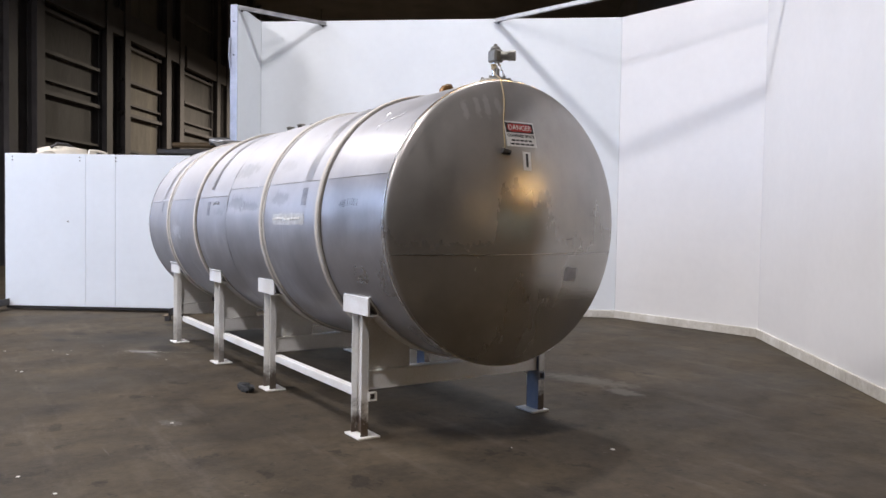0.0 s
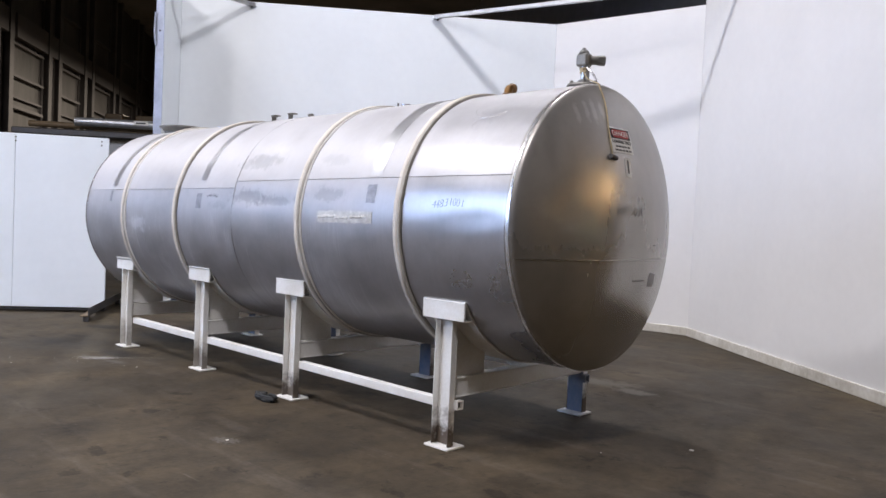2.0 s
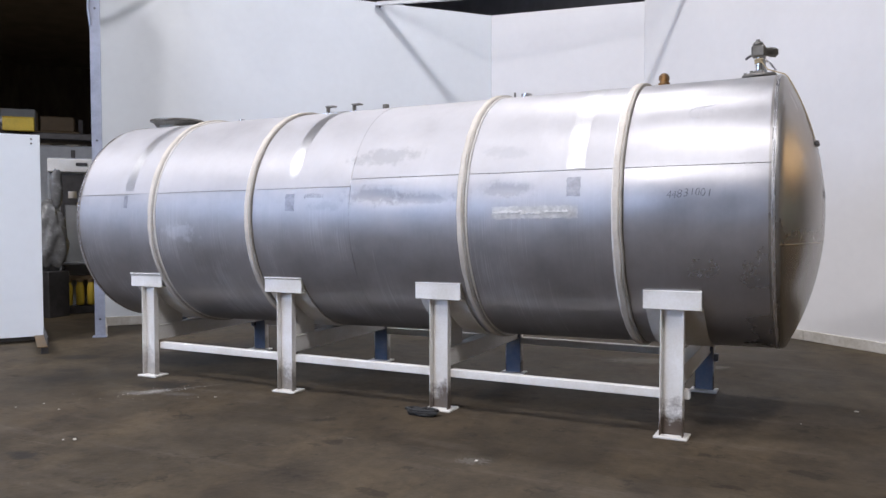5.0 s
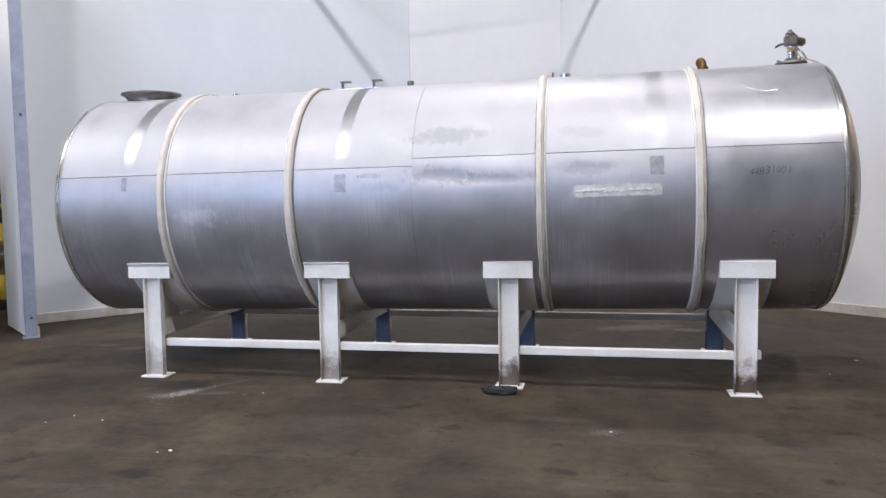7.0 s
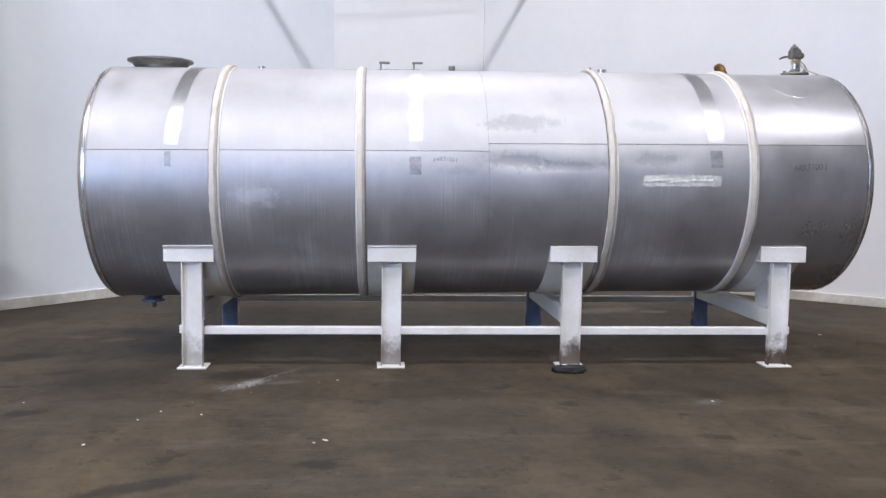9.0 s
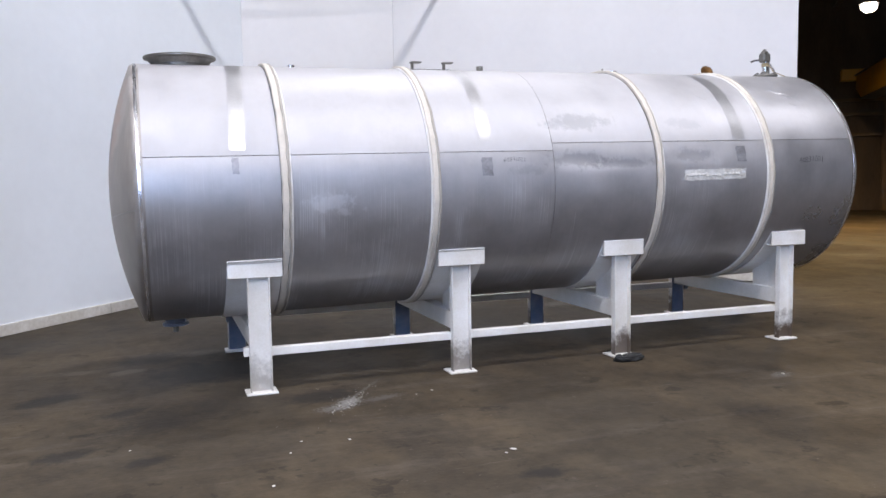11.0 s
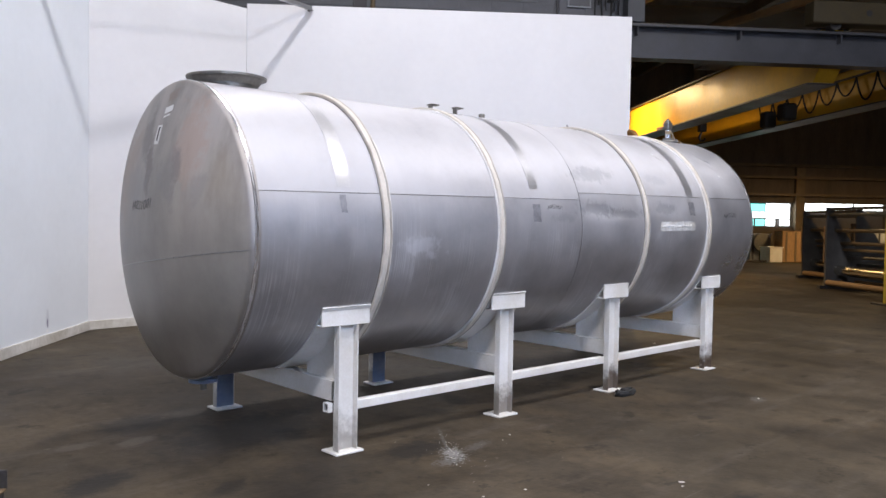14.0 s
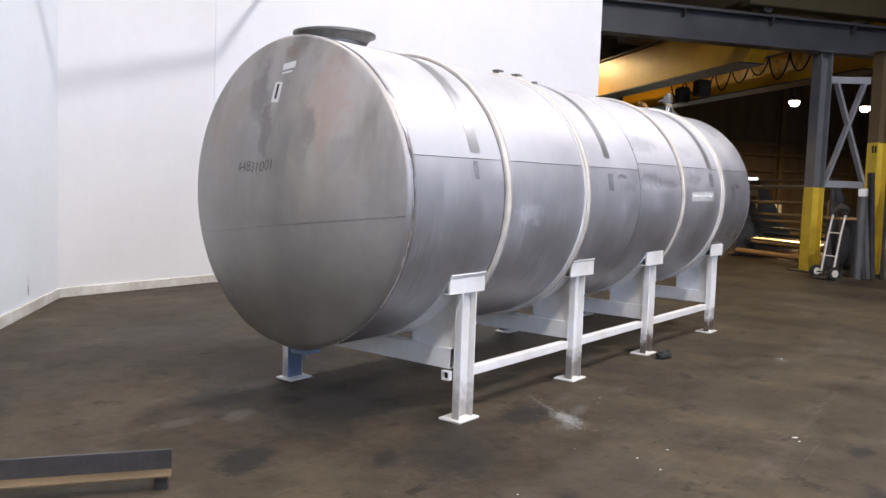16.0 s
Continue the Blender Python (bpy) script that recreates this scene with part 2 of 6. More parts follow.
# Darker siding copy: bays that catch less light get it as colour.
SIDING_DIM = mat("dim_hall_siding", (0.085, 0.077, 0.076), 0.75, 0, 0.9, 0.5, stretch=(2, 2, 0.5), fine=8)
SIDING = mat("old_hall_siding", (0.15, 0.132, 0.115), 0.75, 0, 0.9, 0.5, stretch=(2, 2, 0.5), fine=8)
ROOF = mat("dark_roof", (0.20, 0.182, 0.17), 0.8, 0, 0.7, 0.4)
BLOCKS = mat("grey_block_wall", (0.17, 0.17, 0.18), 0.8, 0, 2, 0.3)
BRACE_GREY = mat("light_grey_steel", (0.26, 0.27, 0.29), 0.5, 0.1, 2.5, 0.3)
COLUMN_GREY = mat("grey_column_paint", (0.15, 0.155, 0.17), 0.5, 0.1, 1.8, 0.3)
GREY_BEAM = mat("grey_painted_beam", (0.06, 0.062, 0.072), 0.5, 0.1, 1.8, 0.3)
CRANE = mat("crane_yellow", (0.64, 0.35, 0.02), 0.42, 0, 1.3, 0.2, fine=12)
FAR_WALL = mat("dark_brown_siding", (0.115, 0.084, 0.056), 0.8, 0, 0.9, 0.45, stretch=(2, 2, 0.5), fine=8)
STAND_GREY = mat("dark_stand_paint", (0.10, 0.10, 0.10), 0.6, 0.1, 3, 0.4)
# Orange here is warm lamplight painted onto the brown roof braces.
LIT_RAFTER = mat("lamplit_steel", (0.34, 0.19, 0.075), 0.6, 0, 3, 0.3)
DUSTY_YELLOW = mat("dusty_dark_yellow", (0.055, 0.04, 0.016), 0.7, 0, 3, 0.35)
SAFETY = mat("safety_yellow", (0.70, 0.50, 0.06), 0.5, 0, 3, 0.25)
BROWN = mat("brown_steel", (0.16, 0.11, 0.06), 0.6, 0.2, 3, 0.35)
RUBBER = mat("rubber", (0.02, 0.02, 0.02), 0.75, 0, 20, 0.2)
FORK_YELLOW = mat("forklift_yellow", (0.48, 0.36, 0.07), 0.45, 0, 3, 0.2)
WOOD = mat("raw_timber", (0.34, 0.20, 0.09), 0.75, 0, 5, 0.35, stretch=(6, 1, 1))
CREAM_PIPE = mat("cream_plastic_pipe", (0.66, 0.60, 0.50), 0.5, 0, 6, 0.15)
MACHINE_GREY = mat("machine_grey", (0.33, 0.34, 0.35), 0.5, 0, 3, 0.2)
WRAP = mat("plastic_wrap", (0.24, 0.24, 0.24), 0.25, 0.1, 8, 0.4, bump=0.8, bump_scale=12)
CHROME = mat("bright_roller", (0.70, 0.66, 0.58), 0.22, 1.0, 6, 0.15)
LAMP_GLOW = glow("lamp_glow", (1.0, 0.93, 0.8), 14)
DAYLIGHT = glow("daylight_pane", (0.85, 0.95, 1.0), 4.0)
BLUE_DAY = glow("blue_daylight_pane", (0.46, 0.63, 1.0), 8.5)
TEAL_LIGHT = glow("teal_daylight_pane", (0.20, 0.74, 0.70), 2.2)


def floor_material():
    """Old dark shop floor: brown dust, oil blots, pale scuffs and a spill of white powder."""
    m = mat("shop_floor", (0.069, 0.053, 0.0335), 0.72, 0, 0.5, 0.38, bump=0.2, bump_scale=30, fine=9, rough_spread=0.16)
    m.node_tree.nodes["Principled BSDF"].inputs["Specular IOR Level"].default_value = 0.3
    n, l = m.node_tree.nodes, m.node_tree.links
    p = n["Principled BSDF"]
    tc = chain(m, "ShaderNodeTexCoord")

    def layer(scale, stretch, turn, lo, hi, colour, amount, mode):
        mp = chain(m, "ShaderNodeMapping", Scale=stretch, Rotation=(0, 0, turn))
        l.new(tc.outputs["Object"], mp.inputs["Vector"])
        nz = chain(m, "ShaderNodeTexNoise", Scale=scale, Detail=7, Roughness=0.68)
        l.new(mp.outputs[0], nz.inputs["Vector"])
        mr = n.new("ShaderNodeMapRange")
        mr.inputs[1].default_value, mr.inputs[2].default_value, mr.inputs[3].default_value, mr.inputs[4].default_value = lo, hi, 0.0, amount
        l.new(nz.outputs[0], mr.inputs[0])
        mx = n.new("ShaderNodeMix")
        mx.data_type, mx.blend_type = "RGBA", mode
        l.new(mr.outputs[0], mx.inputs[0])
        l.new(p.inputs["Base Color"].links[0].from_socket, mx.inputs[6])
        mx.inputs[7].default_value = (*colour, 1)
        l.new(mx.outputs[2], p.inputs["Base Color"])

    layer(0.35, (1, 1, 1), 0, 0.42, 0.62, (0.55, 0.52, 0.50), 0.7, "MULTIPLY")
    layer(1.7, (1, 1.6, 1), 0.4, 0.58, 0.72, (0.45, 0.43, 0.42), 0.75, "MULTIPLY")
    layer(1.1, (0.5, 3.0, 1), 0.3, 0.55, 0.75, (0.12, 0.10, 0.08), 0.55, "MIX")
    layer(5.5, (1, 1, 1), 0, 0.66, 0.74, (0.15, 0.13, 0.11), 0.5, "MIX")
    layer(3.1, (1, 1, 1), 1.1, 0.46, 0.62, (0.55, 0.53, 0.51), 0.6, "MULTIPLY")
    layer(14.0, (1, 1, 1), 0.2, 0.46, 0.62, (0.60, 0.58, 0.56), 0.35, "MULTIPLY")
    layer(26.0, (1, 1, 1), 0.7, 0.66, 0.72, (0.17, 0.15, 0.125), 0.6, "MIX")
    layer(0.8, (1, 0.35, 1), -0.6, 0.48, 0.62, (1.6, 1.55, 1.45), 0.7, "MULTIPLY")
    layer(2.6, (1, 1.3, 1), 0.9, 0.60, 0.635, (0.42, 0.40, 0.385), 0.75, "MULTIPLY")
    layer(6.5, (1.6, 1, 1), 1.7, 0.62, 0.66, (0.48, 0.46, 0.44), 0.7, "MULTIPLY")
    layer(9.0, (1, 1, 1), 2.2, 0.665, 0.70, (0.15, 0.128, 0.10), 0.55, "MIX")
    layer(2.2, (0.35, 5.0, 1), 2.5, 0.655, 0.70, (0.14, 0.125, 0.105), 0.4, "MIX")
    OIL, DUST = (0.014, 0.012, 0.0105), (0.16, 0.13, 0.105)
    for x, y, sx, sy, turn, colour, amount in (
            (-2.70, -0.12, 0.50, 0.26, 20, OIL, 0.9), (-3.88, -0.58, 0.17, 0.10, 30, OIL, 1.0), (-2.10, -1.19, 0.20, 0.12, 10, OIL, 1.0), (-2.16, -3.31, 0.22, 0.06, 25, OIL, 0.9),
            (-1.33, -3.05, 0.10, 0.05, 0, OIL, 1.0), (-3.00, -1.28, 0.34, 0.2, 40, OIL, 0.7), (-3.64, -1.85, 0.12, 0.07, 20, OIL, 0.9), (-3.23, -2.12, 0.10, 0.05, 10, OIL, 0.9),
            (-3.22, 0.55, 0.22, 0.16, 20, OIL, 0.8), (-3.35, -1.10, 0.10, 0.06, 30, OIL, 0.8), (-3.38, 0.11, 0.12, 0.06, 30, DUST, 0.55), (-3.74, 0.22, 0.10, 0.05, 10, DUST, 0.55),
            (1.52, 1.81, 0.34, 0.12, 20, (0.18, 0.16, 0.14), 0.7), (2.04, 1.72, 0.14, 0.08, 0, (0.2, 0.18, 0.16), 0.7)):
        stain(m, (x, y, 0), (sx * 1.9, sy * 1.9, 1), turn, colour, amount * 0.8, 0.5, 11.0)
    for x, y, sx, sy, turn, colour, amount in (
            (1.17, -1.95, 0.10, 0.06, 20, (0.14, 0.13, 0.115), 0.5), (-1.96, -1.42, 0.07, 0.13, -35, (0.36, 0.36, 0.35), 0.5), (-1.84, -1.22, 0.014, 0.36, -36, (0.20, 0.20, 0.19), 0.3),
            (-2.06, -1.52, 0.13, 0.07, 10, (0.22, 0.215, 0.21), 0.4), (-1.72, -1.40, 0.16, 0.05, 15, (0.14, 0.13, 0.12), 0.4)):
        stain(m, (x, y, 0), (sx * 1.3, sy * 1.3, 1), turn, colour, amount, 1.1, 46.0)
    return m


FLOOR = floor_material()
stain(PANEL_SMUDGED, (4.58, 0, 0.30), (0.06, 0.2, 0.13), 0, (0.50, 0.51, 0.57), 0.45, 0.6, 14.0)
stain(PANEL_SMUDGED, (4.58, 0, 0.245), (0.032, 0.2, 0.075), 0, (0.16, 0.16, 0.24), 0.85, 0.5, 18.0)
stain(PANEL_SMUDGED, (4.575, 0, 0.15), (0.045, 0.2, 0.035), 0, (0.9, 0.9, 0.9), 0.8, 0.5, 18.0)



def rusty_white():
    """White leg paint, worn through to rust low down in ragged patches."""
    m = mat("white_leg_paint", (0.82, 0.81, 0.79), 0.45, 0, 3.5, 0.10, dark=(0.70, 0.67, 0.61), bump=0.06, bump_scale=80)
    n, l = m.node_tree.nodes, m.node_tree.links
    p = n["Principled BSDF"]
    old = p.inputs["Base Color"].links[0].from_socket
    tc = chain(m, "ShaderNodeTexCoord")
    sep = n.new("ShaderNodeSeparateXYZ")
    l.new(tc.outputs["Object"], sep.inputs[0])
    nz = chain(m, "ShaderNodeTexNoise", Scale=9, Detail=6, Roughness=0.7)
    l.new(tc.outputs["Object"], nz.inputs["Vector"])
    h = n.new("ShaderNodeMath")
    h.operation = "MULTIPLY_ADD"
    h.inputs[1].default_value = -0.55
    l.new(nz.outputs[0], h.inputs[0])
    l.new(sep.outputs[2], h.inputs[2])
    r = n.new("ShaderNodeValToRGB")
    r.color_ramp.elements[0].position, r.color_ramp.elements[1].position = 0.0, 0.16
    r.color_ramp.elements[0].color, r.color_ramp.elements[1].color = (0.7, 0.7, 0.7, 1), (0, 0, 0, 1)
    add = n.new("ShaderNodeMath")
    add.inputs[1].default_value = 0.175
    l.new(h.outputs[0], add.inputs[0])
    l.new(add.outputs[0], r.inputs[0])
    mx = n.new("ShaderNodeMix")
    mx.data_type = "RGBA"
    # the legs towards the valve end are worn the most
    wear_fade = n.new("ShaderNodeMapRange")
    wear_fade.inputs[1].default_value, wear_fade.inputs[2].default_value, wear_fade.inputs[3].default_value, wear_fade.inputs[4].default_value = -2.5, 1.6, 0.7, 1.6
    l.new(sep.outputs[0], wear_fade.inputs[0])
    worn = n.new("ShaderNodeMath")
    worn.operation = "MULTIPLY"
    l.new(r.outputs[0], worn.inputs[0])
    l.new(wear_fade.outputs[0], worn.inputs[1])
    l.new(worn.outputs[0], mx.inputs[0])
    l.new(old, mx.inputs[6])
    mx.inputs[7].default_value = (0.10, 0.074, 0.055, 1)
    l.new(mx.outputs[2], p.inputs["Base Color"])
    return m


LEG_WHITE = rusty_white()
# White far legs in blue: their shade is painted into this colour.
LEG_SHADE = mat("leg_shade_blue", (0.10, 0.14, 0.23), 0.5, 0, 5, 0.35, dark=(0.26, 0.28, 0.32), bump=0.05, bump_scale=70, fine=24)


# ---- mesh tools ----
def link(name, bm, material, smooth=False):
    me = bpy.data.meshes.new(name)
    bmesh.ops.recalc_face_normals(bm, faces=bm.faces)
    if smooth:
        for f in bm.faces:
            f.smooth = True
    bm.to_mesh(me)
    bm.free()
    me.materials.append(material)
    if smooth:
        me.set_sharp_from_angle(angle=radians(38))
    return new(name, me)


def part(name, bm, material, parent, label="", smooth=False):
    ob = link(name, bm, material, smooth)
    ob.parent = parent
    return tagged(ob, label)


def thing(name, label, category, m=None, group="", kind=""):
    ob = new(name)
    ob.empty_display_size = 0.1
    if m is not None:
        ob.matrix_world = m
    return tagged(ob, label, category, group, kind)


def solid(name, bm, material, label, category, m=None, group="", kind="", smooth=False):
    ob = link(name, bm, material, smooth)
    if m is not None:
        ob.matrix_world = m
    return tagged(ob, label, category, group, kind)


def box(bm, c, s, m=None, bevel=0.0):
    """A box of centre c and size s, bevelled, turned by m."""
    r = bmesh.ops.create_cube(bm, size=1.0)
    vs = r["verts"]
    for v in vs:
        v.co = Vector((c[0] + v.co.x * s[0], c[1] + v.co.y * s[1], c[2] + v.co.z * s[2]))
    if bevel:
        es = list({e for v in vs for e in v.link_edges})
        out = bmesh.ops.bevel(bm, geom=es, offset=bevel, segments=1, affect="EDGES", profile=0.5)
        vs = list({v for f in out["faces"] for v in f.verts} | {v for v in vs if v.is_valid})
    if m is not None:
        bmesh.ops.transform(bm, matrix=m, verts=vs)
    return bm


def boxed(c, s, m=None, bevel=0.0):
    return box(bmesh.new(), c, s, m, bevel)


def rod(bm, p, q, r, seg=14, r2=None):
    """A round bar from p to q."""
    p, q = Vector(p), Vector(q)
    d = q - p
    m = Matrix.Translation((p + q) / 2) @ d.to_track_quat("Z", "Y").to_matrix().to_4x4()
    bmesh.ops.create_cone(bm, cap_ends=True, segments=seg, radius1=r, radius2=r if r2 is None else r2, depth=d.length, matrix=m)
    return bm


def rodded(p, q, r, seg=14, r2=None):
    return rod(bmesh.new(), p, q, r, seg, r2)


def bar(bm, p, q, w, h, bevel=0.0):
    """A square bar from p to q, w across and h high."""
    p, q = Vector(p), Vector(q)
    d = q - p
    x = d.normalized()
    up = Vector((0, 0, 1)) if abs(x.z) < 0.95 else Vector((0, 1, 0))
    y = up.cross(x).normalized()
    z = x.cross(y)
    m = Matrix(((x.x, y.x, z.x, 0), (x.y, y.y, z.y, 0), (x.z, y.z, z.z, 0), (0, 0, 0, 1)))
    return box(bm, (0, 0, 0), (d.length, w, h), Matrix.Translation((p + q) / 2) @ m, bevel)


def barred(p, q, w, h, bevel=0.0):
    return bar(bmesh.new(), p, q, w, h, bevel)


def lathe(profile, seg=64, bm=None, m=None, closed=False):
    """Turns a profile of (radius, height) round z."""
    bm = bm or bmesh.new()
    rings = []
    for r, z in profile:
        if r < 1e-6:
            rings.append([bm.verts.new((0, 0, z))])
        else:
            rings.append([bm.verts.new((r * math.cos(2 * math.pi * i / seg), r * math.sin(2 * math.pi * i / seg), z)) for i in range(seg)])
    pairs = list(zip(rings, rings[1:])) + ([(rings[-1], rings[0])] if closed else [])
    for a, b in pairs:
        for i in range(seg):
            j = (i + 1) % seg
            if len(a) == 1 and len(b) > 1:
                bm.faces.new((a[0], b[i], b[j]))
            elif len(b) == 1 and len(a) > 1:
                bm.faces.new((a[i], a[j], b[0]))
            elif len(a) > 1:
                bm.faces.new((a[i], a[j], b[j], b[i]))
    if m is not None:
        bmesh.ops.transform(bm, matrix=m, verts=bm.verts[:])
    return bm


def tube(points, r, seg=8, bm=None):
    """A bent round bar through points."""
    bm = bm or bmesh.new()
    pts = [Vector(p) for p in points]
    rings = []
    side = None
    for i, p in enumerate(pts):
        d = (pts[min(i + 1, len(pts) - 1)] - pts[max(i - 1, 0)]).normalized()
        if side is None:
            side = d.orthogonal().normalized()
        side = (side - d * side.dot(d)).normalized()
        up = d.cross(side)
        rings.append([bm.verts.new(p + r * (math.cos(2 * math.pi * k / seg) * side + math.sin(2 * math.pi * k / seg) * up)) for k in range(seg)])
    for a, b in zip(rings, rings[1:]):
        for k in range(seg):
            j = (k + 1) % seg
            bm.faces.new((a[k], a[j], b[j], b[k]))
    bm.faces.new(rings[0][::-1])
    bm.faces.new(rings[-1])
    return bm


def h_beam(p, q, depth, width, flange, web, bm=None, up=(0, 0, 1)):
    """An I-section from p to q; depth runs along up."""
    bm = bm or bmesh.new()
    p, q, up = Vector(p), Vector(q), Vector(up).normalized()
    d = (q - p).normalized()
    s = up.cross(d).normalized()
    up = d.cross(s)
    m = Matrix(((d.x, s.x, up.x, 0), (d.y, s.y, up.y, 0), (d.z, s.z, up.z, 0), (0, 0, 0, 1)))
    m = Matrix.Translation((p + q) / 2) @ m
    n = (q - p).length
    box(bm, (0, 0, depth / 2 - flange / 2), (n, width, flange), m)
    box(bm, (0, 0, -depth / 2 + flange / 2), (n, width, flange), m)
    box(bm, (0, 0, 0), (n, web, depth - 2 * flange), m)
    return bm


def words(text, size, thick=0.0004, thin=0.0):
    """Flat letters as a mesh in the xy plane, centred."""
    cu = bpy.data.curves.new("letters", "FONT")
    cu.body, cu.size, cu.align_x, cu.align_y = text, size, "CENTER", "CENTER"
    cu.extrude, cu.offset = thick, -thin
    cu.resolution_u = 3
    ob = bpy.data.objects.new("letters", cu)
    scene.collection.objects.link(ob)
    bpy.context.view_layer.update()
    me = bpy.data.meshes.new_from_object(ob.evaluated_get(bpy.context.evaluated_depsgraph_get()))
    bpy.data.objects.remove(ob)
    bm = bmesh.new()
    bm.from_mesh(me)
    bpy.data.meshes.remove(me)
    return bm


# ---- ground and hall ----
def slab(a0, a1, b0, b1, z0, z1, bm=None):
    bm = bm or bmesh.new()
    return box(bm, ((a0 + a1) / 2, (b0 + b1) / 2, (z0 + z1) / 2), (a1 - a0, b1 - b0, z1 - z0))


HALL = Matrix(((DA.x, DB.x, 0, 0), (DA.y, DB.y, 0, 0), (0, 0, 1, 0), (0, 0, 0, 1)))

bm = bmesh.new()
bmesh.ops.create_grid(bm, x_segments=60, y_segments=60, size=60)
solid("floor", bm, FLOOR, "dark brown-grey oil-stained workshop floor", "floor", kind="structure")


def bays(name, starts, width, column, b, side, z_top, label):
    """A steel-framed hall wall: siding sheets between built-up columns, with girts across."""
    root = thing(name, label, "wall", HALL.copy(), kind="structure")
    for s in starts:
        for z0, z1 in ((0, 3.72), (3.80, 5.0), (5.12, 5.42), (5.5, 6.22), (6.32, 7.45), (8.75, 9.9), (10.0, z_top)):
            part("siding_sheet", slab(s, s + width, b - 0.06 * side, b, z0, z1), SIDING if s == LIT_BAY else SIDING_DIM, root)
        for z, h, d in ((3.76, 0.08, 0.16), (5.06, 0.12, 0.2), (5.46, 0.08, 0.14), (6.27, 0.10, 0.2), (7.5, 0.10, 0.18), (9.95, 0.1, 0.16)):
            part("girt", slab(s - 0.05, s + width + 0.05, min(b, b + d * side), max(b, b + d * side), z - h / 2, z + h / 2), HALL_STEEL, root)
        c = s + width
        for e in (c + 0.25, c + column - 0.45):
            part("column", h_beam((e + 0.1, b + 0.2 * side, 0), (e + 0.1, b + 0.2 * side, z_top), 0.32, 0.4, 0.04, 0.03, up=(0, 1, 0)), HALL_STEEL, root)
        part("column_back", slab(c, c + column, b - 0.1, b, 0, z_top), HALL_STEEL, root)
        part("header_beam", slab(s - 0.05, c + column + 0.04, min(b, b + 0.3 * side), max(b, b + 0.3 * side), 7.72, 8.62), HALL_STEEL, root)
    return root


WEST_B = Vector((-24.0, 3.0, 0)).dot(DB)
WEST_A0 = Vector((-24.0, 3.0, 0)).dot(DA)
# The one bay coloured paler because it is lit more.
LIT_BAY = WEST_A0 - 1.15
bays("wall_west", [WEST_A0 + s for s in (-38.0, -32.6, -27.2, -21.8, -16.4, -11.2, -5.9, -1.15, 4.4, 9.5, 14.9, 20.2, 25.5, 30.8, 36.0)], 3.2, 2.0, WEST_B, 1, 13.0, "dark steel-framed hall wall with dusty siding sheets")
# Daylight opening high in the near part of the hall wall.
window = thing("window_1", "tall hall window with bluish daylight panes", "window", HALL.copy(), kind="structure")
for k in range(4):
    a = -5.6 + k * 1.55
    part("window_pane", slab(a, a + 1.45, WEST_B + 0.56, WEST_B + 0.58, 2.4, 5.6), BLUE_DAY, window)
for k in range(5):
    part("window_bar", slab(-5.7 + k * 1.55, -5.6 + k * 1.55, WEST_B + 0.5, WEST_B + 0.62, 2.3, 5.7), HALL_STEEL, window)
solid("wall_west_backing", slab(-40, 62, WEST_B - 0.5, WEST_B - 0.2, 0, 13), ROOF, "dark outer skin of the hall wall", "wall", HALL, kind="structure")
solid("wall_south", slab(-40.3, -40, WEST_B - 0.5, 31, 0, 13), SIDING, "dark end wall of the hall", "wall", HALL, kind="structure")
solid("wall_north", slab(62, 62.3, WEST_B - 0.5, 31, 0, 13), SIDING, "dark far end wall of the hall", "wall", HALL, kind="structure")
solid("roof_main", slab(-40, 62, WEST_B, 7.6, 13, 13.2), ROOF, "dark hall roof", "ceiling", HALL, kind="structure")
solid("roof_side", slab(-40, 62, 7.6, 31, 9.6, 9.8), ROOF, "dark roof of the side bay", "ceiling", HALL, kind="structure")
solid("wall_clerestory", slab(-40, 62, 7.6, 7.8, 9.6, 13.0), ROOF, "dark wall above the side bay roof", "wall", HALL, kind="structure")

# ---- booth walls ----
BK, BP = Vector((-5.53, 1.165, 0)), Vector((-4.74, 0.50, 0))
BAB, BBC, BCE = Vector((-1.829, 5.570, 0)), Vector((0.545, 5.797, 0)), Vector((5.117, 2.050, 0))


def booth_wall(name, p, q, height, label, seams=(), face=PANEL):
    """A white panel wall whose room side runs from p to q, with a proud base board."""
    d = (q - p)
    n = d.length
    x = d.normalized()
    y = Vector((-x.y, x.x, 0))
    m = Matrix(((x.x, y.x, 0, p.x), (x.y, y.y, 0, p.y), (0, 0, 1, 0), (0, 0, 0, 1)))
    root = thing(name, label, "wall", m, kind="structure")
    edges = [0, *seams, n]
    for a, b in zip(edges, edges[1:]):
        part("wall_panel", boxed(((a + b) / 2, 0.05, height / 2 + 0.01), (b - a - 0.0015, 0.1, height - 0.02), bevel=0.0012), face, root)
    k = max(1, round(n / 2.4))
    for i in range(k):
        a, b = n * i / k, n * (i + 1) / k
        part("base_board", boxed(((a + b) / 2, -0.012, 0.058), (b - a - 0.004, 0.026, 0.116), bevel=0.004), BASEBOARD, root, "scuffed white base board")
    return root, m


# Walls in order round the booth; the room lies to the right of each run.
booth_wall("booth_wall_1", BP, BK, 4.65, "bluish-white panel booth wall", (), PANEL_BLUE)
booth_wall("booth_wall_2", BK, BAB, 4.65, "white panel booth wall with a smudge near the floor", (), PANEL_SMUDGED)
booth_wall("booth_wall_3", BAB, BBC, 4.65, "white panel booth wall")
booth_wall("booth_wall_4", BBC, BCE, 4.725, "tall white panel booth wall")


# ---- storage tank ----
R = 0.951
U0, U1 = -3.203, 2.75
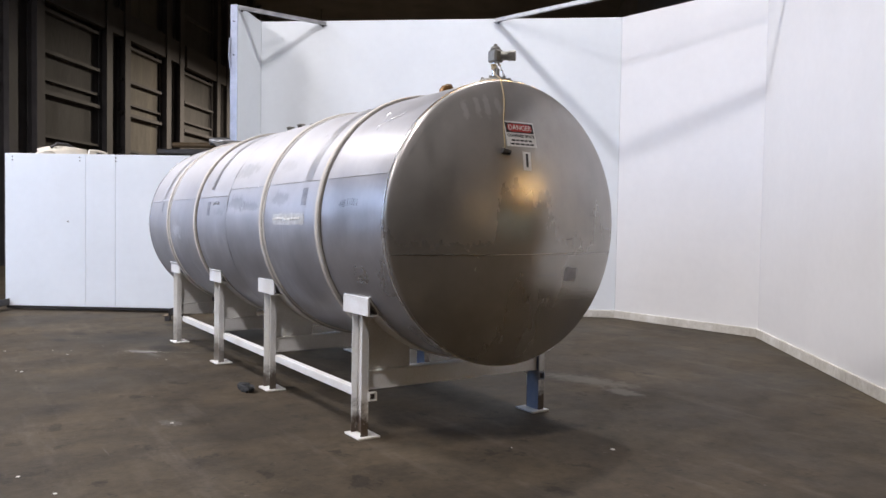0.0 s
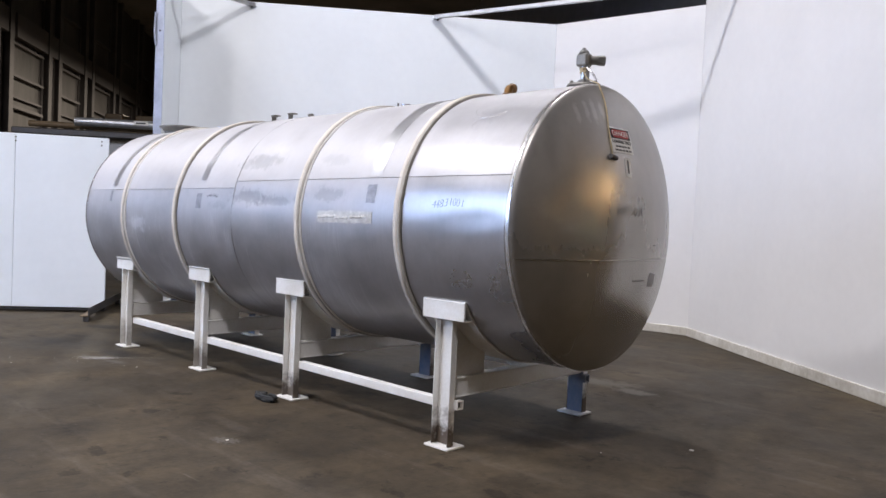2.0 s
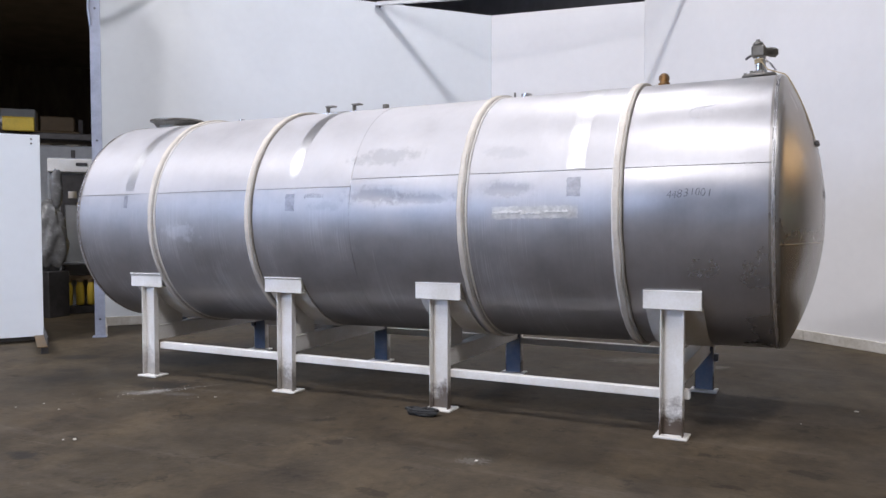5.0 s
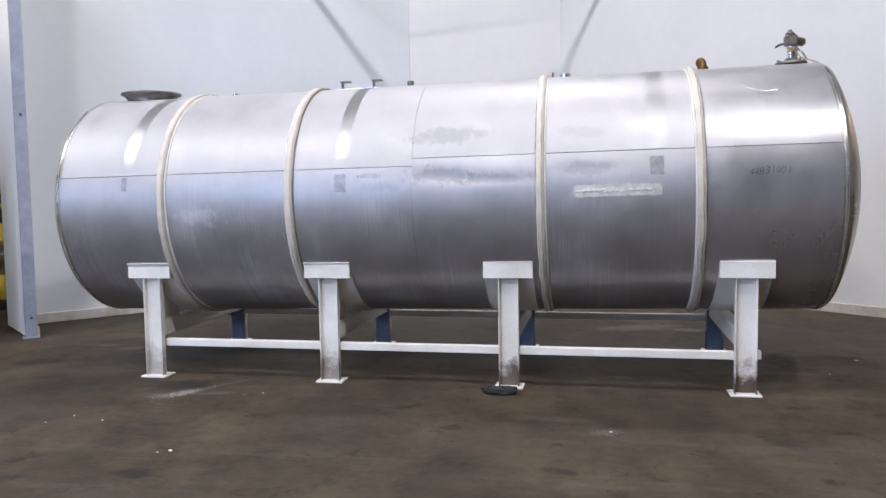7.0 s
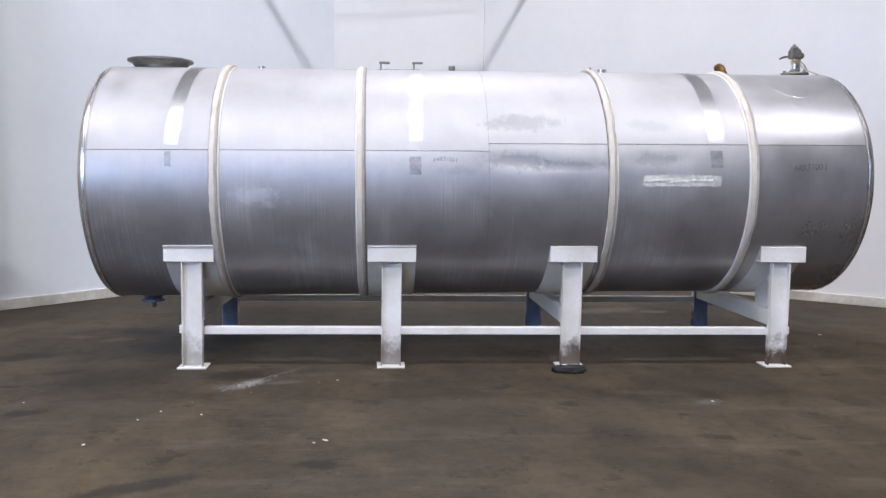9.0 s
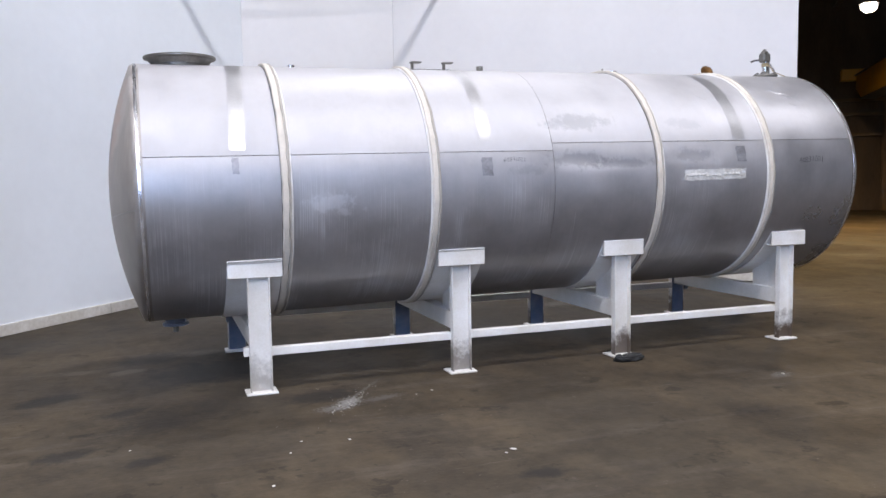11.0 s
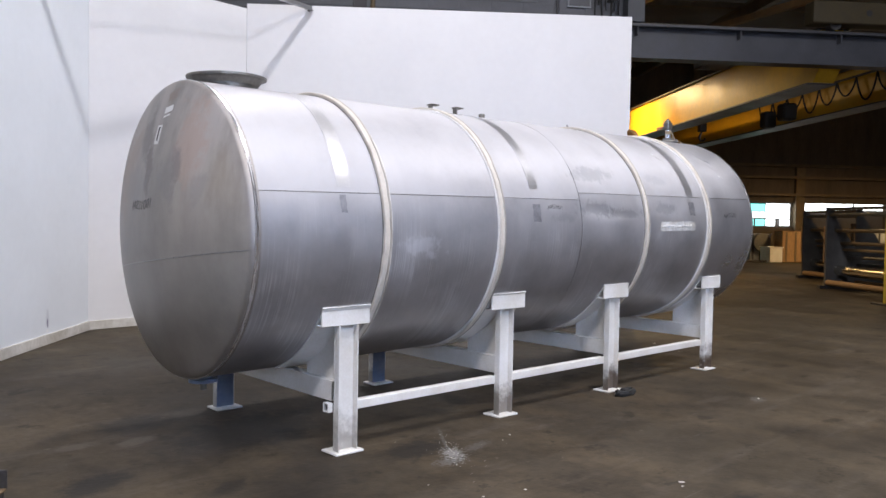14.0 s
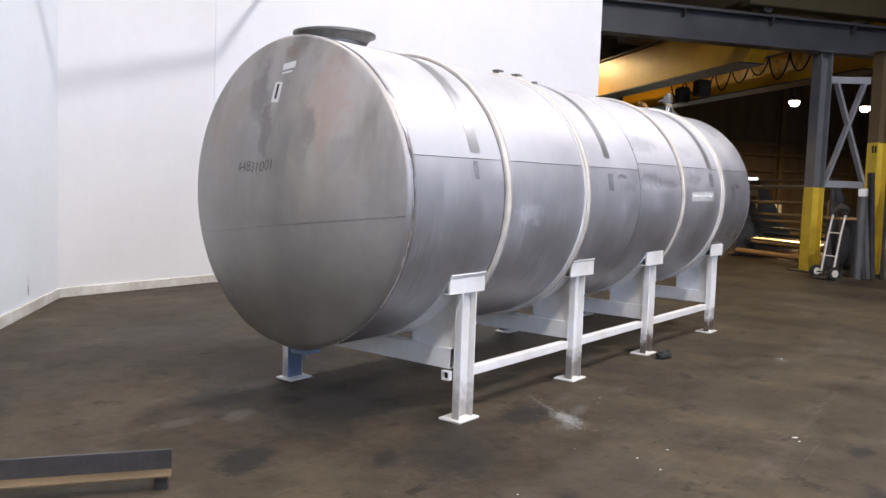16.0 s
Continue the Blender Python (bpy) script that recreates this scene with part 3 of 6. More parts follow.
TANK_M = pose(0, -0.157, 1.441, 0, -0.79, 0)
tank = thing("storage_tank", "large horizontal stainless steel tank, brushed, stained and dented", "storage tank", TANK_M)


def on_shell(u, ang, lift=0.0):
    """A place on the barrel: ang is degrees down from the top towards the walkway side."""
    t = radians(ang)
    r = shell_radius(u, ang) + lift
    return Vector((u, -r * math.sin(t), r * math.cos(t)))


DENTS = [(-0.02, 79.5, 0.22, 3.2, 0.011), (0.30, 82, 0.30, 2.2, 0.008), (0.02, 61, 0.20, 4.5, 0.007), (-0.14, 63, 0.10, 3, 0.004), (1.03, 79, 0.15, 2.5, 0.006), (1.50, 78, 0.08, 4, 0.003), (-1.96, 93, 0.3, 7, 0.005),
         (2.35, 90, 0.2, 5, 0.004), (2.55, 88, 0.12, 4, 0.004), (1.0, 62, 0.2, 4, 0.005), (-2.9, 70, 0.3, 9, 0.003), (0.5, 48, 0.35, 8, 0.004), (2.35, 33, 0.3, 5, 0.006), (-0.5, 110, 0.4, 8, 0.004), (1.3, 118, 0.4, 8, 0.004)]


def shell_radius(u, ang):
    r = R + 0.0012 * noise.noise(Vector((u * 1.3, ang * 0.03, 2)))
    for du, da, wu, wa, depth in DENTS:
        r -= depth * math.exp(-((u - du) / wu) ** 2 - ((ang - da) / wa) ** 2)
    return r


def shell_mesh(u0, u1, a0, a1):
    """A rolled sheet of the barrel between two places along it and two angles round it."""
    bm = bmesh.new()
    nu, na = max(4, round((u1 - u0) / 0.05)), round((a1 - a0) / 1.6)
    grid = []
    for i in range(nu + 1):
        u = u0 + (u1 - u0) * i / nu
        row = []
        for k in range(na + 1):
            ang = a0 + (a1 - a0) * k / na
            r = shell_radius(u, ang if ang < 180 else ang - 360)
            row.append(bm.verts.new((u, -r * math.sin(radians(ang)), r * math.cos(radians(ang)))))
        grid.append(row)
    for a, b in zip(grid, grid[1:]):
        for k in range(na):
            bm.faces.new((a[k], b[k], b[k + 1], a[k + 1]))
    return bm


WELDS = [U0, -0.24, U1]
SEAM_ANGLES = (75.2, 71.6)
# The paler upper sheets carry painted top light along with their film.
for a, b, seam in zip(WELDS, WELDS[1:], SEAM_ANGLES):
    part("upper_sheet", shell_mesh(a, b, -100, seam), SHELL_TOP, tank, "upper barrel sheet with a matt whitish film, top light painted in", True)
    part("lower_sheet", shell_mesh(a, b, seam, 260), SHELL, tank, "lower barrel sheet, brushed and streaked, shade painted in", True)


def ring(u, r, w, h, seg=160, wavy=0.0):
    """A hoop round the tank at u: w along it, h proud of radius r."""
    prof = [(r - 0.004, -w / 2), (r + h * 0.8, -w / 2), (r + h, -w / 2 + h * 0.25), (r + h, w / 2 - h * 0.25), (r + h * 0.8, w / 2), (r - 0.004, w / 2)]
    bm = lathe(prof, seg)
    for v in bm.verts:
        a = math.atan2(v.co.y, v.co.x)
        v.co.z += wavy * (noise.noise(Vector((math.cos(a) * 9, math.sin(a) * 9, u * 3 + (7 if v.co.z > 0 else 0)))) + 0.5 * noise.noise(Vector((math.cos(a) * 26, math.sin(a) * 26, u))))
    bmesh.ops.transform(bm, matrix=Matrix.Translation((u, 0, 0)) @ pose(0, 0, 0, 0, 90, 0), verts=bm.verts[:])
    return bm


for u in WELDS[1:2]:
    part("girth_weld", ring(u, R, 0.005, 0.0012), WELD, tank, "", True)
for u in (-2.275, -1.20, 0.705, 1.817):
    hoop = part("stiffening_hoop", ring(u - 0.0095, R, 0.041, 0.024, 240, 0.006), CREAM, tank, "cream-painted hoop round the barrel", True)
    # the +x flank is darkened by colour to read as the shaded side
    part("hoop_flank", ring(u + 0.0205, R, 0.019, 0.0225, 240, 0.005), TAUPE, hoop, "taupe hoop flank, shade of its valve-end side painted in", True)
    side = 1 if u in (-2.275, 0.705) else -1
    part("hoop_edge", ring(u + side * 0.0355, R, 0.012, 0.012), WHITE_STEEL, hoop, "white angle edge of the hoop", True)
    part("hoop_side_line", ring(u - side * 0.031, R, 0.008, 0.004), CAST, hoop, "thin grey line beside the hoop", True)


# Dished heads, with a knuckle and a raised rim.
def head_mesh(side):
    prof, crown = [], 1.93 if side > 0 else 2.40
    prof.append((R + 0.001, -0.03))
    prof.append((R + 0.001, 0.0))
    for i in range(1, 6):
        t = i / 5 * math.radians(52)
        prof.append((R - 0.045 * (1 - math.cos(t)), 0.045 * math.sin(t)))
    r0 = prof[-1][0]
    z0 = prof[-1][1]
    base = crown - math.sqrt(crown ** 2 - r0 ** 2)
    for i in range(1, 25):
        r = r0 * (1 - i / 24)
        prof.append((r, z0 + base - (crown - math.sqrt(crown ** 2 - r ** 2))))
    m = Matrix.Translation(((U1 if side > 0 else U0), 0, 0)) @ pose(0, 0, 0, 0, 90 * side, 0)
    return lathe(prof, 128, m=m), prof


HEAD_PROFILE = {}
for side in (1, -1):
    hm, HEAD_PROFILE[side] = head_mesh(side)
    head = part("dished_head", hm, HEAD if side > 0 else HEAD_LOW, tank, "dished stainless tank end, brown-tinged" if side > 0 else "dished stainless tank end, grey and smeared", True)
    part("rim_weld", ring((U1 - 0.004) if side > 0 else (U0 + 0.004), R, 0.022, 0.004), POLISHED, tank, "bright rim weld", True)


def head_height(side, r):
    prof = HEAD_PROFILE[side]
    for (ra, za), (rb, zb) in zip(prof[1:], prof[2:]):
        if rb <= r <= ra:
            w = (ra - r) / max(1e-6, ra - rb)
            return za + (zb - za) * w
    return prof[-1][1] if r < 0.1 else 0.0


def on_head(side, y, z, lift=0.0):
    return Vector(((U1 if side > 0 else U0) + side * (head_height(side, math.hypot(y, z)) + lift), y, z))


def wrap_head(bm, side, y, z, lift, tilt=0.0):
    """Lays a flat mesh on a head; its x runs to the reader's right."""
    c, s = math.cos(radians(tilt)), math.sin(radians(tilt))
    for v in bm.verts:
        px, py = v.co.x * c - v.co.y * s, v.co.x * s + v.co.y * c
        yy, zz = y + side * px, z + py
        v.co = on_head(side, yy, zz, lift + v.co.z)
    return bm


def wrap_shell(bm, u, ang, lift, tilt=0.0):
    """Lays a flat mesh on the barrel's walkway side."""
    c, s = math.cos(radians(tilt)), math.sin(radians(tilt))
    for v in bm.verts:
        px, py = v.co.x * c - v.co.y * s, v.co.x * s + v.co.y * c
        a = ang - math.degrees(py / R)
        v.co = on_shell(u + px, a, lift + v.co.z)
    return bm


def sheet(w, h, nx=8, ny=8, thick=0.0008, torn=0.0, seed=0):
    """A thin sheet of size w by h, with torn edges if asked."""
    rnd = random.Random(seed)
    bm = bmesh.new()
    bmesh.ops.create_grid(bm, x_segments=nx, y_segments=ny, size=0.5)
    for v in bm.verts:
        edge = abs(abs(v.co.x) - 0.5) < 1e-4 or abs(abs(v.co.y) - 0.5) < 1e-4
        v.co.x *= w
        v.co.y *= h
        if torn and edge:
            v.co.x += rnd.uniform(-torn, torn)
            v.co.y += rnd.uniform(-torn, torn)
    r = bmesh.ops.extrude_face_region(bm, geom=bm.faces[:])
    for g in r["geom"]:
        if isinstance(g, bmesh.types.BMVert):
            g.co.z += thick
    return bm


# Lengthwise welds along both sides of the barrel, and seams across the heads.
for ang, a, b in ((75.2, U0 + 0.02, -0.24), (71.6, -0.24, U1 - 0.02)):
    part("long_weld", tube([on_shell(a + (b - a) * i / 40, ang, 0.0004) for i in range(41)], 0.0026, 6), WELD, tank, "", True)
part("long_weld", tube([on_shell(U0 + 0.02 + (U1 - U0 - 0.04) * i / 40, -100, 0.0004) for i in range(41)], 0.0035, 6), WELD, tank, "", True)
part("head_seam", tube([on_head(1, -0.92 + 1.84 * i / 40, -0.197, 0.0005) for i in range(41)], 0.0026, 6), WELD, tank, "", True)
part("head_seam", tube([on_head(-1, -0.93 + 1.84 * i / 40, -0.19 - 0.105 * (-0.93 + 1.84 * i / 40), 0.0005) for i in range(41)], 0.0026, 6), WELD, tank, "", True)

# Bright strips where old bands were taken off, glue squares and the torn label.
for u0, u1, w, a0, a1 in ((-2.52, -2.583, 0.105, 10, 73), (-0.765, -0.79, 0.098, 8, 70.5), (1.53, 1.525, 0.125, 6, 71)):
    lean = math.degrees(math.atan2(u0 - u1, radians(a1 - a0) * R))
    part("bright_strip", wrap_shell(sheet(w, radians(a1 - a0) * R, 6, 36, 0.0006, 0.003), (u0 + u1) / 2, (a0 + a1) / 2, 0.0014, -lean), STRIP, tank, "bright bare strip left by an old band", True)
for u, ang, w, h in ((-0.795, 82.2, 0.088, 0.135), (1.518, 78.7, 0.095, 0.13), (-2.60, 79.5, 0.045, 0.11)):
    part("glue_square", wrap_shell(sheet(w, h, 4, 6, 0.0005, 0.004, 5), u, ang, 0.0014), RESIDUE, tank, "dark square of old glue", True)
part("torn_label", wrap_shell(sheet(0.615, 0.088, 30, 5, 0.0015, 0.006, 8), 1.245, 88.7, 0.0008), TAPE, tank, "torn strip of an old pale label", True)
for u, w, k in ((1.06, 0.22, 3), (1.22, 0.14, 4), (1.40, 0.16, 6)):
    part("paper_remains", wrap_shell(sheet(w, 0.012, 16, 2, 0.005, 0.006, k), u, 88.4 + (k % 3) * 0.5, 0.0025, 1.5 - k % 3), STICKER, tank, "white paper left in the torn label", True)


def script(text, size, seed):
    """Marker figures, slanted and uneven."""
    bm = words(text, size, 0.0004, size * 0.024)
    for v in bm.verts:
        v.co.x += 0.18 * v.co.y + 0.004 * math.sin(v.co.x * 41 + seed)
        v.co.y += 0.006 * math.sin(v.co.x * 23 + seed)
        v.co.x *= 0.95
    return bm


part("marker_number", wrap_shell(script("44831001", 0.074, 1), 2.26, 82.5, 0.0008, 1), INK, tank, "number 44831001 in dark marker")
part("marker_number", wrap_shell(script("44831001", 0.050, 2), -0.568, 79.4, 0.0008, 1), INK, tank, "small faded number in marker")
part("marker_number", wrap_head(script("44831001", 0.086, 3), 1, -0.04, 0.116, 0.001, 1), INK, tank, "number 44831001 in dark marker")
part("marker_number", wrap_head(script("44831001", 0.092, 4), -1, 0.108, 0.158, 0.001, 3), INK, tank, "number 44831001 in dark marker")
part("marker_dash", wrap_head(sheet(0.18, 0.005, 8, 1, 0.0004, 0.001), 1, 0.152, -0.338, 0.0008), INK, tank)
part("marker_dash", wrap_head(sheet(0.07, 0.005, 8, 1, 0.0004, 0.001), 1, 0.33, -0.10, 0.0008, 4), INK, tank)
part("glue_square", wrap_head(sheet(0.13, 0.095, 6, 6, 0.0005, 0.006, 5), 1, 0.375, -0.34, 0.0008), RESIDUE, tank)

# Signs on the heads.
SY, SZ = -0.050, 0.575
sign = part("danger_sign", wrap_head(sheet(0.238, 0.166, 10, 8, 0.001), 1, SY, SZ, 0.0012), STICKER, tank, "white danger sign with red heading")
part("sign_header", wrap_head(sheet(0.222, 0.066, 10, 4, 0.0006), 1, SY, SZ + 0.041, 0.0026), BLACK, sign, "black heading field")
oval = sheet(0.196, 0.052, 18, 10, 0.0006)
for v in list(oval.verts):
    k = math.sqrt(max(0.0, 1 - (v.co.x / 0.0981) ** 2))
    v.co.y *= min(1.0, 0.35 + k)
part("sign_oval", wrap_head(oval, 1, SY, SZ + 0.041, 0.0036), RED, sign, "red oval")
part("sign_word", wrap_head(words("DANGER", 0.046), 1, SY, SZ + 0.041, 0.0050), STICKER, sign, "word DANGER")
part("sign_word", wrap_head(words("CONFINED SPACE", 0.0265, 0.0004, -0.0009), 1, SY, SZ - 0.012, 0.0030), BLACK, sign, "words CONFINED SPACE")
for dz, w in ((-0.042, 0.17), (-0.066, 0.195)):
    for k in range(5):
        part("sign_line", wrap_head(sheet(w / 6.2, 0.011, 3, 1, 0.0004), 1, SY - w / 2 + w * (k + 0.5) / 5, SZ + dz, 0.0026), BLACK, sign)
for side, y, z, tilt in ((1, -0.032, 0.40, -4), (-1, -0.008, 0.600, -2)):
    tag = part("number_sticker", wrap_head(sheet(0.064, 0.122, 6, 10, 0.0008), side, y, z, 0.002, tilt), STICKER, tank, "white sticker with a black figure 1")
    part("figure", wrap_head(words("1", 0.118, 0.0004, -0.003), side, y, z, 0.0034, tilt), BLACK, tag, "figure 1")
part("pale_sticker", wrap_head(sheet(0.10, 0.04, 4, 4, 0.0008), -1, -0.062, 0.758, 0.0012, 8), STICKER, tank, "small pale sticker")
part("pale_sticker", wrap_head(sheet(0.085, 0.012, 4, 4, 0.0008), -1, -0.057, 0.718, 0.0012, 8), STICKER, tank)

# Stains that belong to this tank.
for u, ang, su, sa, colour, amount in ((-0.02, 80.0, 0.22, 0.045, (0.2, 0.2, 0.21), 0.6), (0.36, 82, 0.24, 0.028, (0.2, 0.2, 0.21), 0.55), (0.02, 61, 0.24, 0.05, (0.30, 0.30, 0.31), 0.6), (1.03, 79, 0.16, 0.04, (0.26, 0.26, 0.28), 0.6), (-0.45, 84, 0.12, 0.03, (0.3, 0.3, 0.31), 0.5),
                                      (1.0, 62, 0.16, 0.035, (0.38, 0.38, 0.4), 0.5), (2.34, 40, 0.09, 0.09, (0.42, 0.42, 0.44), 0.5), (-1.95, 96, 0.14, 0.05, (0.86, 0.87, 0.9), 0.5), (-2.75, 100, 0.2, 0.12, (0.5, 0.5, 0.52), 0.4)):
    stain(SHELL_TOP if ang < (SEAM_ANGLES[0] if u < WELDS[1] else SEAM_ANGLES[1]) else SHELL, on_shell(u, ang), (su * 1.6, sa * 1.9, sa * 1.9), 0, colour, amount * 0.75, 0.8, 13.0)
for y, z, sy, sz, colour, amount in ((-0.42, 0.52, 0.16, 0.26, (0.46, 0.35, 0.30), 0.8), (0.45, 0.40, 0.26, 0.3, (0.40, 0.32, 0.27), 0.6), (-0.16, 0.58, 0.06, 0.22, (0.46, 0.42, 0.39), 0.7), (0.05, 0.42, 0.05, 0.24, (0.20, 0.18, 0.165), 0.8), (-0.30, 0.36, 0.05, 0.10, (0.24, 0.215, 0.205), 0.7), (-0.1, -0.5, 0.5, 0.3, (0.36, 0.33, 0.31), 0.4), (-0.25, 0.34, 0.10, 0.16, (0.26, 0.255, 0.26), 0.6), (0.14, 0.60, 0.08, 0.22, (0.22, 0.205, 0.195), 0.75), (-0.03, 0.86, 0.07, 0.05, (0.30, 0.22, 0.17), 0.7), (0.25, 0.3, 0.2, 0.2, (0.36, 0.36, 0.37), 0.5), (-0.55, 0.25, 0.1, 0.1, (0.30, 0.29, 0.29), 0.6)):
    stain(HEAD_LOW, on_head(-1, y, z), (0.4, sy * 1.4, sz * 1.4), 0, colour, amount * 0.8, 0.9, 6.0)
for y, sz in ((-0.33, 0.05), (-0.26, 0.06), (-0.18, 0.05), (-0.42, 0.05)):
    stain(HEAD, on_head(1, y, 0.80 - abs(y) * 0.2), (0.3, 0.03, sz * 1.7), 0, (0.68, 0.67, 0.66), 0.4, 0.7, 16.0)

# Rubbed arcs and swirls on the valve-end sheet.
for u, ang, r, a0, a1, w in ((2.30, 33, 0.17, 200, 320, 0.006), (2.34, 34, 0.15, 205, 310, 0.003), (2.28, 47, 0.055, 20, 300, 0.004), (2.36, 56, 0.04, 120, 420, 0.003), (1.36, 40, 0.10, 190, 290, 0.003)):
    arc = [on_shell(u + r * math.cos(radians(a0 + (a1 - a0) * i / 24)), ang - math.degrees(r * math.sin(radians(a0 + (a1 - a0) * i / 24)) / R), 0.0002) for i in range(25)]
    part("rub_mark", tube(arc, w * 0.4, 5), STRIP, tank, "", True)

# Manhole.
hole = Matrix.Translation((-2.88, 0.0, R - 0.024))
neck = part("manhole_neck", lathe([(0.20, -0.10), (0.20, 0.03), (0.21, 0.04)], 48, m=hole), CAST, tank, "low steel manhole neck", True)
part("manhole_flange", lathe([(0.191, 0.030), (0.207, 0.030), (0.229, 0.060), (0.244, 0.070), (0.261, 0.072), (0.261, 0.086), (0.244, 0.090), (0.205, 0.074), (0.191, 0.05)], 48, m=hole, closed=True), CAST, neck, "dark flared manhole flange", True)
part("manhole_lid", lathe([(0, 0.050), (0.192, 0.050), (0.192, 0.058), (0.05, 0.064), (0, 0.064)], 48, m=hole), CAST, neck, "", True)

# Small fittings along the crown.
for u in (-1.05, -0.77):
    f = part("lifting_lug", boxed((0, 0, 0), (0.012, 0.05, 0.07), Matrix.Translation((u, 0, R + 0.03)), 0.003), CAST, tank, "small steel lug")
    part("lug_plate", boxed((0, 0, 0), (0.09, 0.06, 0.012), Matrix.Translation((u + 0.03, 0, R + 0.068)), 0.003), CAST, f)
part("lug_base", boxed((0, 0, 0), (0.36, 0.09, 0.012), Matrix.Translation((-0.9, 0, R + 0.004)), 0.003), POLISHED, tank)
part("pipe_stub", rodded((-0.445, 0, R - 0.02), (-0.445, 0, R + 0.045), 0.028, 20), CAST, tank, "short capped pipe stub", True)
part("pipe_stub", rodded((-2.05, 0, R - 0.02), (-2.05, 0, R + 0.022), 0.03, 20), POLISHED, tank, "", True)
part("pipe_stub", rodded((0.86, 0, R - 0.02), (0.86, 0, R + 0.03), 0.045, 20), POLISHED, tank, "low round cap", True)
part("pin", rodded((0.76, 0, R - 0.02), (0.76, 0, R + 0.05), 0.008, 8), CAST, tank)
elbow = part("pipe_elbow", tube([(1.942, 0, R - 0.02), (1.942, 0, R + 0.026), (1.940, 0.004, R + 0.046), (1.938, 0.016, R + 0.062), (1.935, 0.036, R + 0.068), (1.932, 0.062, R + 0.068)], 0.031, 16), BRASS, tank, "rusty threaded pipe elbow", True)
part("elbow_collar", lathe([(0.033, 0), (0.042, 0.004), (0.042, 0.026), (0.033, 0.03)], 20, m=Matrix.Translation((1.942, 0, R - 0.002))), BRASS, elbow, "", True)
part("elbow_lip", lathe([(0.028, -0.016), (0.038, -0.014), (0.038, 0.014), (0.028, 0.016)], 20, m=Matrix.Translation((1.932, 0.058, R + 0.068)) @ pose(0, 0, 0, 90, 0, 0)), BRASS, elbow, "", True)

# Relief valve on its pad, with a twine and a hanging weight.
VU = 2.60
pad = part("valve_pad", lathe([(0, 0.0), (0.113, 0.0), (0.118, 0.008), (0.113, 0.02), (0, 0.02)], 40, m=Matrix.Translation((VU, 0, R + 0.004))), CAST, tank, "round bolted pad plate", True)
for k in range(6):
    t = k * math.pi / 3
    part("bolt", rodded((VU + 0.092 * math.cos(t), 0.092 * math.sin(t), R + 0.025), (VU + 0.092 * math.cos(t), 0.092 * math.sin(t), R + 0.043), 0.012, 6), CAST, pad)
VB = R + 0.024
valve = part("valve_body", boxed((VU - 0.004, 0, VB + 0.165), (0.092, 0.078, 0.086), None, 0.012), CAST, tank, "grey cast relief valve block")
part("valve_neck", rodded((VU, 0, VB), (VU, 0, VB + 0.125), 0.026, 18), POLISHED, valve, "bright threaded neck", True)
part("valve_stud", rodded((VU + 0.034, -0.01, VB), (VU + 0.034, -0.01, VB + 0.125), 0.011, 10), CAST, valve, "", True)
part("valve_collar", lathe([(0, 0.0), (0.044, 0.0), (0.046, 0.006), (0.046, 0.026), (0.03, 0.032), (0, 0.032)], 6, m=Matrix.Translation((VU, 0, VB))), CAST, valve)
part("valve_bonnet", lathe([(0, 0.0), (0.034, 0.0), (0.036, 0.008), (0.028, 0.022), (0.013, 0.026), (0.013, 0.04), (0, 0.042)], 18, m=Matrix.Translation((VU - 0.008, 0, VB + 0.208))), CAST, valve, "", True)
part("valve_outlet", rodded((VU + 0.03, 0.02, VB + 0.165), (VU + 0.085, 0.075, VB + 0.165), 0.030, 18), CAST, valve, "", True)
part("valve_cap", rodded((VU + 0.066, 0.055, VB + 0.165), (VU + 0.10, 0.09, VB + 0.165), 0.035, 6), CAST, valve)
part("valve_lever", tube([(VU - 0.03, 0.03, VB + 0.15), (VU - 0.07, 0.065, VB + 0.148), (VU - 0.095, 0.09, VB + 0.135)], 0.009, 8), DARK_METAL, valve, "", True)
part("valve_tube", tube([(VU + 0.03, -0.02, VB + 0.11), (VU + 0.075, -0.02, VB + 0.07), (VU + 0.11, -0.015, VB + 0.02)], 0.007, 8), POLISHED, valve, "", True)
string = [(VU + 0.0, -0.04, R + 0.13), (VU + 0.06, -0.05, R + 0.05), (U1 + 0.02, -0.085, R + 0.002)]
for i in range(9):
    z = 0.93 - 0.46 * i / 8
    string.append(tuple(on_head(1, -0.10 - 0.10 * i / 8 + 0.008 * math.sin(i * 0.9), z, 0.006)))
twine = part("twine", tube(string, 0.0045, 6), TWINE, tank, "pale twine hanging from the valve", True)
part("twine_wrap", lathe([(0.024, 0.10), (0.034, 0.105), (0.030, 0.118), (0.035, 0.128), (0.024, 0.14)], 18, m=Matrix.Translation((VU, 0, R))), TWINE, twine, "", True)
end = Vector(string[-1])
part("hanging_weight", rodded(end + Vector((0.008, -0.03, -0.01)), end + Vector((0.012, 0.03, -0.02)), 0.016, 12), DARK_METAL, twine, "small dark weight", True)

# Drain under the low end.
drain = part("drain_flange", rodded((-3.02, 0.08, -R - 0.05), (-3.02, 0.08, -R + 0.06), 0.075, 24), BLUE_STEEL, tank, "blue-grey drain stub", True)
part("drain_collar", rodded((-3.02, 0.08, -R - 0.066), (-3.02, 0.08, -R - 0.044), 0.095, 24), BLUE_STEEL, drain, "", True)
part("drain_cock", rodded((-3.02, 0.08, -R - 0.12), (-3.02, 0.08, -R - 0.06), 0.022, 12), CAST, drain, "", True)

